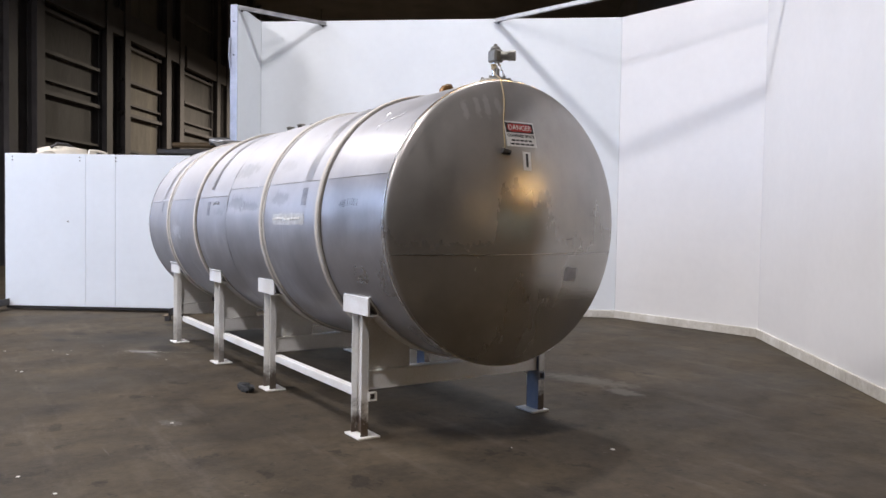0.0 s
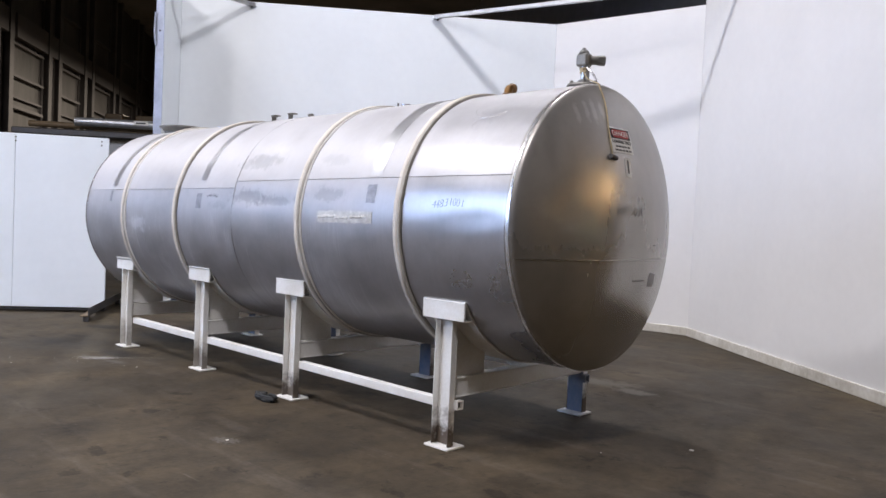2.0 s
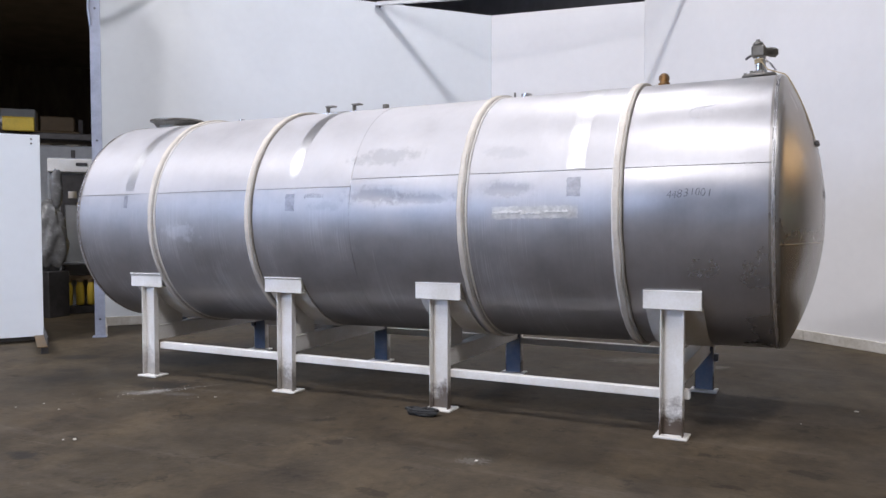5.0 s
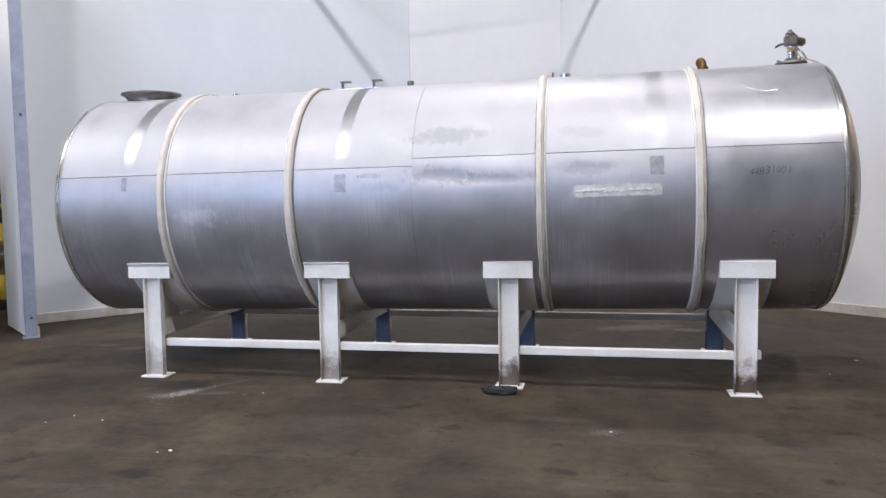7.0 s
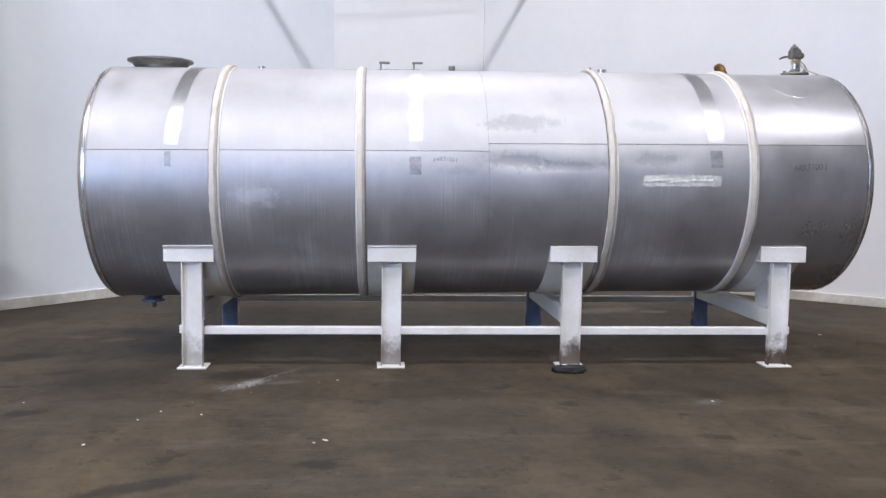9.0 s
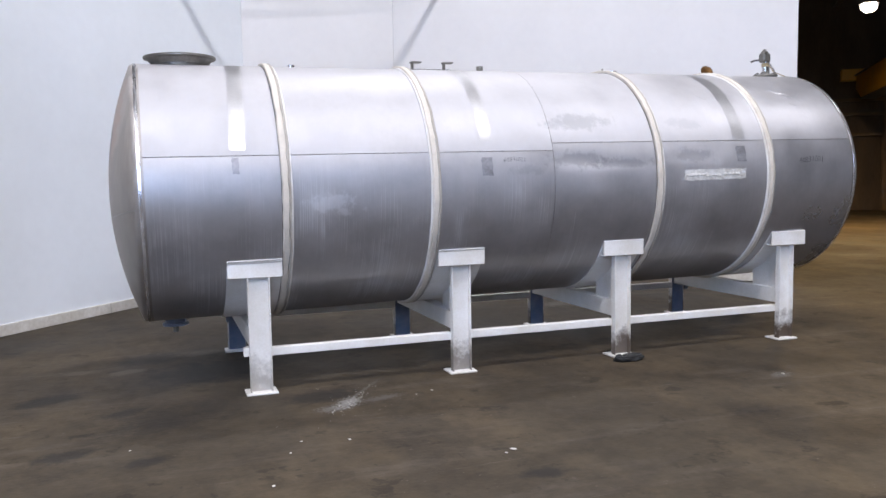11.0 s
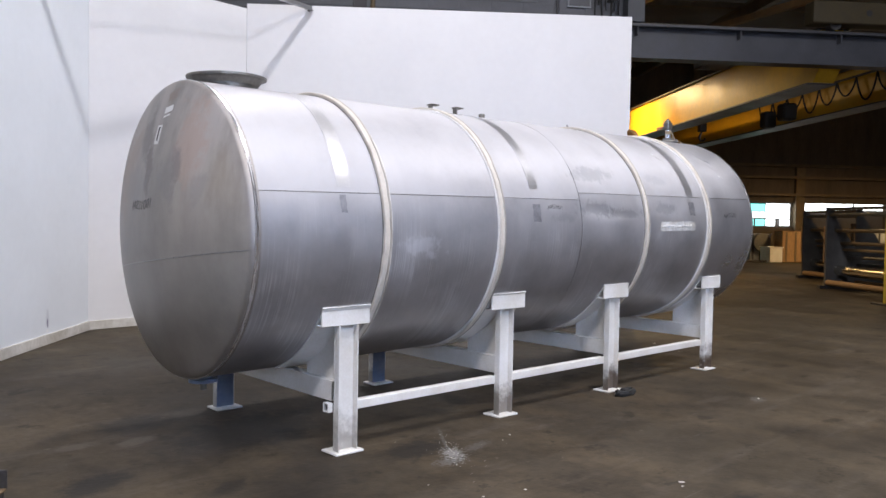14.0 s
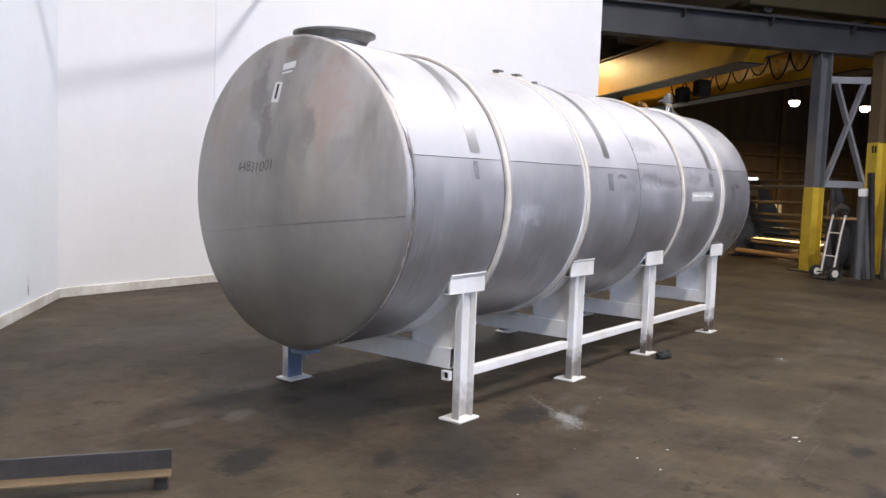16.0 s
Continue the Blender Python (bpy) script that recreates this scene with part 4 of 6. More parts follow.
# ---- support frame ----
frame_thing = thing("tank_support_frame", "white-painted steel support frame with saddles and rusty-footed legs", "support frame", pose(0, 0, 0))
CY = -0.145
LEGS = (-2.488, -0.963, 0.452, 2.143)


def cap_top(x):
    return 0.9545 + 0.0068 * x


def axis_z(x):
    return 1.441 + 0.01379 * x


def channel(lo, hi, x, y, side, width=0.152, depth=0.056, t=0.008):
    """An upright channel at x whose open side looks outwards; y is its outer edge."""
    bm = boxed((x, y - side * (depth - t / 2), (lo + hi) / 2), (width, t, hi - lo), None, 0.002)
    for s in (-1, 1):
        box(bm, (x + s * (width / 2 - t / 2), y - side * (depth - t) / 2, (lo + hi) / 2), (t, depth - t, hi - lo), None, 0.0025)
    return bm


RAIL_Z, RAIL_H = 0.282, 0.059
BEAM_LO, BEAM_HI = 0.326, 0.456
for x in LEGS:
    top, zc = cap_top(x), axis_z(x)
    for side in (-1, 1):
        # far plates take blue-grey, their shade painted in
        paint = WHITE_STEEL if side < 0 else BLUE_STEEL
        out = CY + side * 0.835
        edge = CY + side * (0.819 if side < 0 else 0.80)
        lx = x
        if side < 0 and x == LEGS[0]:
            lx, edge = x + 0.02, edge - 0.02
        if side < 0:
            leg = part("leg", channel(0.014, top - 0.1215, lx, edge, side), LEG_WHITE, frame_thing, "white channel-section leg, rusty at the foot")
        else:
            # the far web gets painted shade, the flanges keep the white paint
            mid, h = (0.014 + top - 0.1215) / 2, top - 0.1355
            leg = part("leg", boxed((lx, edge - 0.052, mid), (0.136, 0.008, h), None, 0.002), LEG_SHADE, frame_thing, "far channel-section leg, its shade painted blue, flanges white")
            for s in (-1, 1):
                part("leg_flange", boxed((lx + s * 0.072, edge - 0.028, mid), (0.008, 0.056, h), None, 0.0025), LEG_WHITE, leg, "worn white flange of the far leg")
        part("foot_plate", boxed((lx, edge - side * 0.052, 0.008), (0.216, 0.168, 0.014), None, 0.003), WHITE_STEEL, leg, "welded foot plate")
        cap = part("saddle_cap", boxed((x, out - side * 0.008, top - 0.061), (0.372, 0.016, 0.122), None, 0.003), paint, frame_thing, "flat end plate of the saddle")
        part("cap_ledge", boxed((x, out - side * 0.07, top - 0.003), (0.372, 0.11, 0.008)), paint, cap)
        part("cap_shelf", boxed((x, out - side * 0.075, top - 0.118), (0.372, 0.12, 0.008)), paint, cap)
    # curved wear plate under the barrel
    bm = bmesh.new()
    rows = []
    a0 = math.degrees(math.acos((top - zc) / (R + 0.012)))
    for i in range(41):
        t = radians(a0 + (360 - 2 * a0) * i / 40)
        rows.append([bm.verts.new((x + dx, CY - 0.006 - rr * math.sin(t), zc + dx * 0.0098 + rr * math.cos(t))) for dx, rr in ((-0.186, R + 0.004), (0.186, R + 0.004), (0.186, R + 0.014), (-0.186, R + 0.014))])
    for a, b in zip(rows, rows[1:]):
        for k in range(4):
            bm.faces.new((a[k], a[(k + 1) % 4], b[(k + 1) % 4], b[k]))
    bm.faces.new(rows[0])
    bm.faces.new(rows[-1][::-1])
    part("wear_plate", bm, WHITE_STEEL, frame_thing, "curved saddle plate under the barrel")
    # gusset plates between beam and barrel, each with an upright inner edge
    for side in (-1, 1):
        bm = bmesh.new()
        front, back = [], []
        for i in range(17):
            d = 0.40 + (0.762 - 0.40) * i / 16
            zt = zc - math.sqrt((R + 0.012) ** 2 - d ** 2)
            for dx, lst in ((-0.005, front), (0.005, back)):
                lst.append((bm.verts.new((x + dx, CY + side * d, BEAM_HI - 0.004)), bm.verts.new((x + dx, CY + side * d, zt))))
        for i in range(16):
            bm.faces.new((front[i][0], front[i + 1][0], front[i + 1][1], front[i][1]))
            bm.faces.new((back[i][1], back[i + 1][1], back[i + 1][0], back[i][0]))
            bm.faces.new((front[i][1], front[i + 1][1], back[i + 1][1], back[i][1]))
            bm.faces.new((front[i][0], front[i + 1][0], back[i + 1][0], back[i][0]))
        for i in (0, 16):
            bm.faces.new((front[i][0], front[i][1], back[i][1], back[i][0]))
        part("gusset_plate", bm, WHITE_STEEL, frame_thing, "gusset plate cut to the barrel's round")
    # cross beam: a channel lying on its web side
    bm = boxed((x - 0.046, CY, (BEAM_LO + BEAM_HI) / 2), (0.008, 1.50, BEAM_HI - BEAM_LO), None, 0.002)
    for z in (BEAM_LO + 0.004, BEAM_HI - 0.004):
        box(bm, (x + 0.004, CY, z), (0.092, 1.50, 0.008), None, 0.002)
    box(bm, (x + 0.040, CY, (BEAM_LO + BEAM_HI) / 2), (0.006, 1.498, BEAM_HI - BEAM_LO - 0.02))
    part("cross_beam", bm, WHITE_STEEL, frame_thing, "cross beam between the legs")
for a, b in zip(LEGS, LEGS[1:]):
    for side in (-1, 1):
        a2 = a + 0.02 if side < 0 and a == LEGS[0] else a
        part("side_rail", boxed(((a2 + b) / 2, CY + side * (0.747 if side < 0 else 0.76), RAIL_Z if side < 0 else 0.312), (b - a2 - 0.152, RAIL_H, RAIL_H), None, 0.004), WHITE_STEEL, frame_thing, "square tube rail between legs")
for x, s in ((LEGS[0] + 0.02, -1), (LEGS[-1], 1)):
    # far stubs share the painted shade of the far legs
    for side, paint in ((-1, WHITE_STEEL), (1, LEG_SHADE)):
        y = CY + side * 0.745
        stub = bmesh.new()
        h = RAIL_H / 2
        for dy, dz, wy, wz in ((0, h - 0.004, RAIL_H, 0.008), (0, 0.004 - h, RAIL_H, 0.008), (h - 0.004, 0, 0.008, RAIL_H - 0.016), (0.004 - h, 0, 0.008, RAIL_H - 0.016)):
            box(stub, (x + s * 0.092, y + dy, RAIL_Z + 0.008 + dz), (0.034, wy, wz))
        st = part("rail_stub", stub, paint, frame_thing, "open end of the square tube rail")
        # a dark plug stands in for the shade inside the open tube
        part("stub_shade", boxed((x + s * 0.080, y, RAIL_Z + 0.008), (0.008, RAIL_H - 0.014, RAIL_H - 0.014)), DARK_METAL, st, "dark plug for the shade inside the tube")


# ---- booth post, bars and the movable panel ----
post = thing("booth_post", "blue-grey steel angle post at the open end of the booth wall", "post", Matrix.Translation(BP) @ pose(0, 0, 0, 0, 0, 132))
part("angle_leg", boxed((-0.007, 0.052, 2.335), (0.012, 0.115, 4.63), None, 0.002), POST_BLUE, post)
part("angle_leg", boxed((0.045, 0.107, 2.335), (0.09, 0.010, 4.63), None, 0.002), POST_BLUE, post)
part("foot_plate", boxed((0.02, 0.06, 0.01), (0.13, 0.16, 0.016), None, 0.003), POST_BLUE, post)
for z in (0.22, 2.35, 3.9, 4.4):
    part("bolt", rodded((-0.024, 0.05, z), (-0.012, 0.05, z), 0.014, 6), DARK_METAL, post)
part("cable_stub", tube([(-0.02, 0.10, 3.7), (-0.03, 0.12, 3.9), (-0.02, 0.11, 4.15)], 0.015, 8), POST_BLUE, post, "", True)


def corner_bar(p, q, label):
    root = thing("corner_bar", label, "bracing bar", None, "bars across the booth corners")
    p, q = Vector(p), Vector(q)
    part("flat_bar", barred(p, q, 0.055, 0.055, 0.003), GALV, root)
    d = (q - p).normalized()
    for e, s in ((p, 1), (q, -1)):
        part("end_plate", boxed((0, 0, 0), (0.12, 0.075, 0.008), Matrix.Translation(e + d * s * 0.04 + Vector((0, 0, -0.031))) @ pose(0, 0, 0, 0, 0, math.degrees(math.atan2(d.y, d.x)))), GALV, root)
        part("bolt", rodded(e + d * s * 0.05 + Vector((0, 0, -0.06)), e + d * s * 0.05 + Vector((0, 0, -0.034)), 0.016, 6), DARK_METAL, root)
    return root


corner_bar((-4.78, 0.53, 4.62), (-4.86, 1.99, 4.61), "galvanised bar across the booth wall corner")
corner_bar((-3.06, 4.07, 4.62), (1.27, 5.17, 4.68), "long galvanised bar spanning the booth wall corners")
solid("wall_top_plate", boxed((0, 0, 0), (0.42, 0.05, 0.02), Matrix.Translation((-3.79, 3.415, 4.66)) @ pose(0, 0, 0, 0, 0, 49.4)), WHITE_STEEL, "small white plate lying on the booth wall top", "plate")

# Movable panel: three boards, bolts and steel skids.
E0, E1 = Vector((-5.04, -0.02, 0)), Vector((-6.80, -2.55, 0))
PX = (E1 - E0).normalized()
PN = Vector((-PX.y, PX.x, 0))
PM = Matrix(((PX.x, PN.x, 0, E0.x), (PX.y, PN.y, 0, E0.y), (0, 0, 1, 0), (0, 0, 0, 1)))
movable = thing("movable_panel", "white movable partition panel on steel skids", "partition", PM)
for a, b in ((0.06, 1.225), (1.225, 1.68), (1.68, 2.92)):
    part("panel_board", boxed(((a + b) / 2, -0.025, 1.225), (b - a - 0.004, 0.05, 2.31), None, 0.003), PANEL_BLUE, movable, "white panel board")
part("bottom_rail", boxed((1.49, -0.06, 0.055), (2.86, 0.07, 0.05), None, 0.003), DARK_METAL, movable, "dark bottom rail")
part("back_rail", boxed((1.50, -0.08, 1.9), (2.8, 0.05, 0.09), None, 0.003), WOOD, movable)
for x in (0.15, 1.22, 1.77, 2.8):
    for z in (2.33, 2.28):
        part("bolt", rodded((x, 0.0, z), (x, 0.006, z), 0.011, 8), CAST, movable)
part("hand_hole", rodded((1.95, -0.002, 1.36), (1.95, 0.002, 1.36), 0.012, 12), CAST, movable)
for x in (0.06, 2.86):
    skid = part("skid", boxed((x, -0.105, 0.125), (0.012, 2.04, 0.10), None, 0.002), DARK_METAL, movable, "long steel angle skid")
    part("skid_flange", boxed((x + 0.05, -0.105, 0.076), (0.1, 2.04, 0.010), None, 0.002), BROWN, skid, "rusty bottom flange")
    for y in (0.87, -1.05):
        part("skid_foot", boxed((x + 0.03, y, 0.036), (0.07, 0.06, 0.07), None, 0.005), DARK_METAL, skid)


def lump(c, s, seed, detail=3):
    """A soft lumpy body."""
    bm = bmesh.new()
    bmesh.ops.create_icosphere(bm, subdivisions=detail, radius=1)
    for v in bm.verts:
        k = 1 + 0.28 * noise.noise(v.co * 1.7 + Vector((seed, 0, 0))) + 0.1 * noise.noise(v.co * 4.5 + Vector((0, seed, 0)))
        v.co = Vector((c[0] + v.co.x * s[0] * k, c[1] + v.co.y * s[1] * k, c[2] + v.co.z * s[2] * k))
    return bm


# ---- machinery behind the movable panel ----
crate = thing("stacked_crate", "tall grey steel crate standing behind the white panel", "crate", Matrix.Translation((-7.62, -1.35, 0)) @ pose(0, 0, 0, 0, 0, 55))
part("crate_body", boxed((0, 0, 1.19), (1.5, 0.7, 2.34), None, 0.01), MACHINE_GREY, crate)
for x in (-0.6, 0, 0.6):
    part("crate_batten", boxed((x, -0.355, 1.19), (0.09, 0.02, 2.3), None, 0.003), DARK_METAL, crate)
bag = thing("padded_bundle", "beige padded bundle with straps lying on the crate", "bundle", Matrix.Translation((-7.60, -1.50, 2.36)))
part("padding", lump((0, 0, 0.10), (0.22, 0.42, 0.13), 3), CREAM_PIPE, bag, "", True)
part("strap", tube([(0.1, -0.2, 0.2), (0.12, -0.1, 0.27), (0.1, 0.06, 0.27), (0.08, 0.16, 0.21)], 0.02, 8), DARK_METAL, bag, "dark carrying strap", True)
coil = thing("cream_hose_end", "loose cream hose end lying on the crate", "hose", Matrix.Translation((-7.2, -0.98, 2.36)))
part("hose", tube([(0, -0.12, 0.12), (0.02, -0.05, 0.16), (0.03, 0.05, 0.13), (0.02, 0.18, 0.03), (0.0, 0.3, 0.01)], 0.025, 8), CREAM_PIPE, coil, "", True)
part("hose_fitting", boxed((0, -0.13, 0.09), (0.09, 0.12, 0.18), None, 0.015), CREAM_PIPE, coil)

pipes = thing("cream_pipework", "cream plastic pipes and elbows on a grey rack", "pipework", Matrix.Translation((-8.49, 2.03, 0)) @ pose(0, 0, 0, 0, 0, 52))
part("riser", tube([(0.12, 0, 2.54), (0.12, 0, 2.26), (0.15, 0, 2.17), (0.22, 0, 2.14), (0.38, 0, 2.15)], 0.065, 14), CREAM_PIPE, pipes, "", True)
part("riser", tube([(-0.16, 0.1, 2.60), (-0.16, 0.1, 1.9), (-0.16, 0.1, 1.0)], 0.035, 12), CREAM_PIPE, pipes, "", True)
part("riser", tube([(-0.24, 0.1, 2.57), (-0.24, 0.1, 1.0)], 0.035, 12), CREAM_PIPE, pipes, "", True)
part("branch", tube([(-0.2, 0.05, 2.15), (0.16, 0, 2.15)], 0.05, 12), CREAM_PIPE, pipes, "", True)
part("clamp", lathe([(0.064, -0.02), (0.078, -0.018), (0.078, 0.018), (0.064, 0.02)], 18, m=Matrix.Translation((0.12, 0, 2.33))), BROWN, pipes, "", True)
part("branch", tube([(-0.1, 0, 1.85), (0.2, 0, 1.85)], 0.04, 10), WHITE_STEEL, pipes, "", True)
part("branch", tube([(-0.2, 0, 1.64), (0.4, 0.05, 1.62)], 0.045, 10), CREAM_PIPE, pipes, "", True)
part("rack_post", boxed((-0.02, 0.2, 1.0), (0.06, 0.06, 2.0), None, 0.004), MACHINE_GREY, pipes)
part("rack_post", boxed((0.45, 0.2, 1.0), (0.06, 0.06, 2.0), None, 0.004), MACHINE_GREY, pipes)
part("rack_base", boxed((0.2, 0.2, 0.04), (0.7, 0.5, 0.08), None, 0.005), WOOD, pipes)

cabinet = thing("control_cabinet", "pale grey control cabinet with a dark panel", "cabinet", Matrix.Translation((-7.35, 2.15, 0)) @ pose(0, 0, 0, 0, 0, 52))
part("cabinet_body", boxed((0, 0.2, 1.2), (0.62, 0.4, 2.28), None, 0.015), MACHINE_GREY, cabinet)
part("cabinet_hood", boxed((0, -0.02, 2.22), (0.62, 0.1, 0.2), None, 0.01), WHITE_STEEL, cabinet)
part("dark_panel", boxed((0.02, -0.006, 1.86), (0.34, 0.012, 0.46), None, 0.003), DARK_METAL, cabinet)
part("name_bars", boxed((0.16, -0.075, 2.24), (0.16, 0.006, 0.05)), DARK_METAL, cabinet)
shroud = thing("wrapped_motor", "motor wrapped in crumpled plastic sheet", "motor", Matrix.Translation((-7.05, 1.55, 0)))
part("plastic_sheet", lump((0, 0, 1.15), (0.20, 0.25, 0.55), 9, 4), WRAP, shroud, "crumpled clear plastic wrapping", True)
part("pedestal", boxed((0, 0, 0.33), (0.35, 0.35, 0.66), None, 0.01), DARK_METAL, shroud)
part("sheet_tail", lump((0.1, 0.05, 1.85), (0.06, 0.09, 0.28), 12), WRAP, shroud, "", True)
engine = thing("yellow_filter_unit", "yellow filter unit with pipes and a row of yellow bottles", "machine", Matrix.Translation((-6.92, 2.20, 0)) @ pose(0, 0, 0, 0, 0, 52))
part("frame_base", boxed((0, 0.15, 0.05), (0.9, 0.5, 0.10), None, 0.01), DARK_METAL, engine)
for x in (-0.42, 0.42):
    part("frame_post", boxed((x, 0.3, 0.85), (0.05, 0.05, 1.6), None, 0.004), DARK_METAL, engine)
part("frame_shelf", boxed((0, 0.15, 0.74), (0.9, 0.4, 0.03), None, 0.004), MACHINE_GREY, engine)
part("frame_shelf", boxed((0, 0.15, 0.52), (0.9, 0.3, 0.06), None, 0.004), BROWN, engine)
part("header_pipe", rodded((-0.22, 0.1, 1.60), (0.5, 0.1, 1.60), 0.055, 16), SAFETY, engine, "", True)
part("down_pipe", tube([(-0.18, 0.1, 1.6), (-0.18, 0.08, 1.25), (-0.1, 0.06, 1.1)], 0.04, 12), SAFETY, engine, "", True)
part("knob", rodded((-0.28, 0.02, 1.72), (-0.28, 0.02, 1.82), 0.06, 16), CREAM_PIPE, engine, "", True)
part("cross_pipe", tube([(-0.2, 0.05, 1.38), (0.4, 0.05, 1.38)], 0.03, 10), SAFETY, engine, "", True)
for x in (-0.05, 0.14, 0.30):
    part("pump_head", boxed((x, 0.05, 1.02), (0.14, 0.2, 0.26), None, 0.03), SAFETY, engine)
for k in range(5):
    x = -0.36 + k * 0.155
    bottle = part("filter_bottle", lathe([(0, 0.12), (0.045, 0.12), (0.058, 0.14), (0.058, 0.40), (0.04, 0.44), (0.04, 0.47), (0, 0.47)], 16, m=Matrix.Translation((x, -0.02, 0))), SAFETY, engine, "yellow filter bottle", True)
    part("bottle_cap", rodded((x, -0.02, 0.465), (x, -0.02, 0.51), 0.052, 16), BROWN, bottle, "", True)

plant = thing("long_grey_machine", "long dark grey machine housing with pipes on top", "machine", Matrix.Translation((-12.26, 3.61, 0)) @ pose(0, 0, 0, 0, 0, 51.2))
part("housing", boxed((0, 0.6, 1.46), (5.2, 1.0, 2.92), None, 0.03), MACHINE_GREY, plant)
part("ledge", boxed((0, 0.45, 3.08), (5.3, 1.1, 0.14), None, 0.02), DARK_METAL, plant)
for x in (-2.0, -1.0, 0.0, 1.0, 2.0):
    part("housing_rib", boxed((x, 0.085, 1.42), (0.08, 0.03, 2.8), None, 0.004), DARK_METAL, plant)
part("top_pipe", rodded((-1.4, 0.3, 3.38), (0.75, 0.3, 3.38), 0.10, 18), GALV, plant, "", True)
part("top_pipe", rodded((-2.5, 0.55, 3.30), (0.5, 0.55, 3.30), 0.07, 14), BROWN, plant, "", True)
part("pipe_tag", boxed((0.10, 0.19, 3.41), (0.32, 0.01, 0.09)), WHITE_STEEL, plant, "white tag with dark bars")
part("tag_bar", boxed((0.10, 0.183, 3.41), (0.22, 0.006, 0.03)), BLACK, plant)
toolbox = thing("yellow_box", "bright yellow steel box on the machine ledge", "box", Matrix.Translation((-11.56, 4.36, 3.15)) @ pose(0, 0, 0, 0, 0, 51.2))
part("box_body", boxed((0, 0, 0.13), (0.56, 0.35, 0.26), None, 0.012), SAFETY, toolbox)
part("box_lid", boxed((0, 0, 0.268), (0.57, 0.36, 0.016), None, 0.004), SAFETY, toolbox)

# Storage racking beyond, against the dark.
for i, (x, y, w) in enumerate(((-17.5, 7.5, 5.0), (-23.0, 12.0, 6.0))):
    rack = thing("storage_rack", "tall dark storage rack with stacked boxes", "rack", Matrix.Translation((x, y, 0)) @ pose(0, 0, 0, 0, 0, 48), "storage racks")
    for px in (-w / 2, 0, w / 2):
        part("rack_upright", boxed((px, 0, 2.05), (0.12, 0.9, 4.1), None, 0.01), HALL_STEEL, rack)
    for z in (1.5, 2.6, 3.7):
        part("rack_shelf", boxed((0, 0, z), (w, 0.9, 0.14), None, 0.01), BROWN, rack)
        rnd = random.Random(i * 7 + int(z * 10))
        for k in range(5):
            h = rnd.uniform(0.25, 0.6)
            part("stored_box", boxed((-w / 2 + 0.6 + k * (w - 1.0) / 4.2, 0, z + 0.07 + h / 2), (rnd.uniform(0.5, 0.85), 0.7, h), None, 0.02), (BROWN, SIDING, SIDING, MACHINE_GREY)[rnd.randrange(4)], rack)


# ---- lamps ----
def high_bay(place, scale=1.0):
    root = thing("high_bay_lamp", "glowing high-bay lamp with a flared reflector", "ceiling lamp", Matrix.Translation(place), "high-bay lamps")
    part("reflector", lathe([(0.06 * scale, 0.22 * scale), (0.12 * scale, 0.19 * scale), (0.17 * scale, 0.10 * scale), (0.20 * scale, 0.03 * scale), (0.195 * scale, 0.03 * scale), (0.16 * scale, 0.095 * scale), (0.11 * scale, 0.18 * scale)], 28), HALL_STEEL, root, "", True)
    part("ballast", rodded((0, 0, 0.20 * scale), (0, 0, 0.42 * scale), 0.06 * scale, 18), HALL_STEEL, root, "", True)
    part("hanger", rodded((0, 0, 0.4 * scale), (0, 0, 1.1 * scale), 0.012, 8), HALL_STEEL, root)
    part("bulb", lathe([(0, -0.15 * scale), (0.09 * scale, -0.135 * scale), (0.155 * scale, -0.075 * scale), (0.17 * scale, 0.0), (0.12 * scale, 0.09 * scale), (0, 0.12 * scale)], 28), LAMP_GLOW, root, "glowing bulb", True)
    return root


for place, w in WEST_LAMPS:
    high_bay(place, 1.05)
for place, w in FAR_LAMPS:
    high_bay(place, 1.25)
# The last place is the added wall fill, so its fixture is invented.
for place, watts, size in BOOTH_LAMPS_AND_FILL:
    high_bay((place[0], place[1], place[2] + 0.2), 1.0)

# ---- side bay: runway, columns, crane ----
RB, RZ = 7.25, 4.61
beam = thing("runway_beam", "long grey painted steel runway beam", "beam", HALL.copy())
part("beam_section", h_beam((-34, RB, RZ + 0.31), (20, RB, RZ + 0.31), 0.62, 0.34, 0.03, 0.02), GREY_BEAM, beam)
for a in range(-12, 4, 2):
    part("stiffener", boxed((a + 0.3, RB - 0.09, RZ + 0.51), (0.02, 0.15, 0.16)), GREY_BEAM, beam)
part("crane_rail", boxed((-7, RB, RZ + 0.65), (54, 0.07, 0.06)), DARK_METAL, beam)
carriage = thing("end_carriage", "dusty yellow crane end carriage on the runway beam", "crane carriage", HALL.copy())
part("carriage_box", boxed((-9.2, RB - 0.05, RZ + 0.99), (4.2, 0.35, 0.42), None, 0.02), DUSTY_YELLOW, carriage)
for a in (-7.6, -10.8):
    part("wheel", rodded((a, RB - 0.12, RZ + 0.80), (a, RB + 0.08, RZ + 0.80), 0.12, 18), DARK_METAL, carriage, "", True)
part("inspection_hole", rodded((-8.2, RB - 0.235, RZ + 0.99), (-8.2, RB - 0.222, RZ + 0.99), 0.06, 16), BLACK, carriage)
solid("wall_over_runway", slab(-3.86, 30, RB + 0.3, RB + 0.5, RZ + 0.64, 13), BLOCKS, "grey block wall above the runway beam", "wall", HALL, kind="structure")
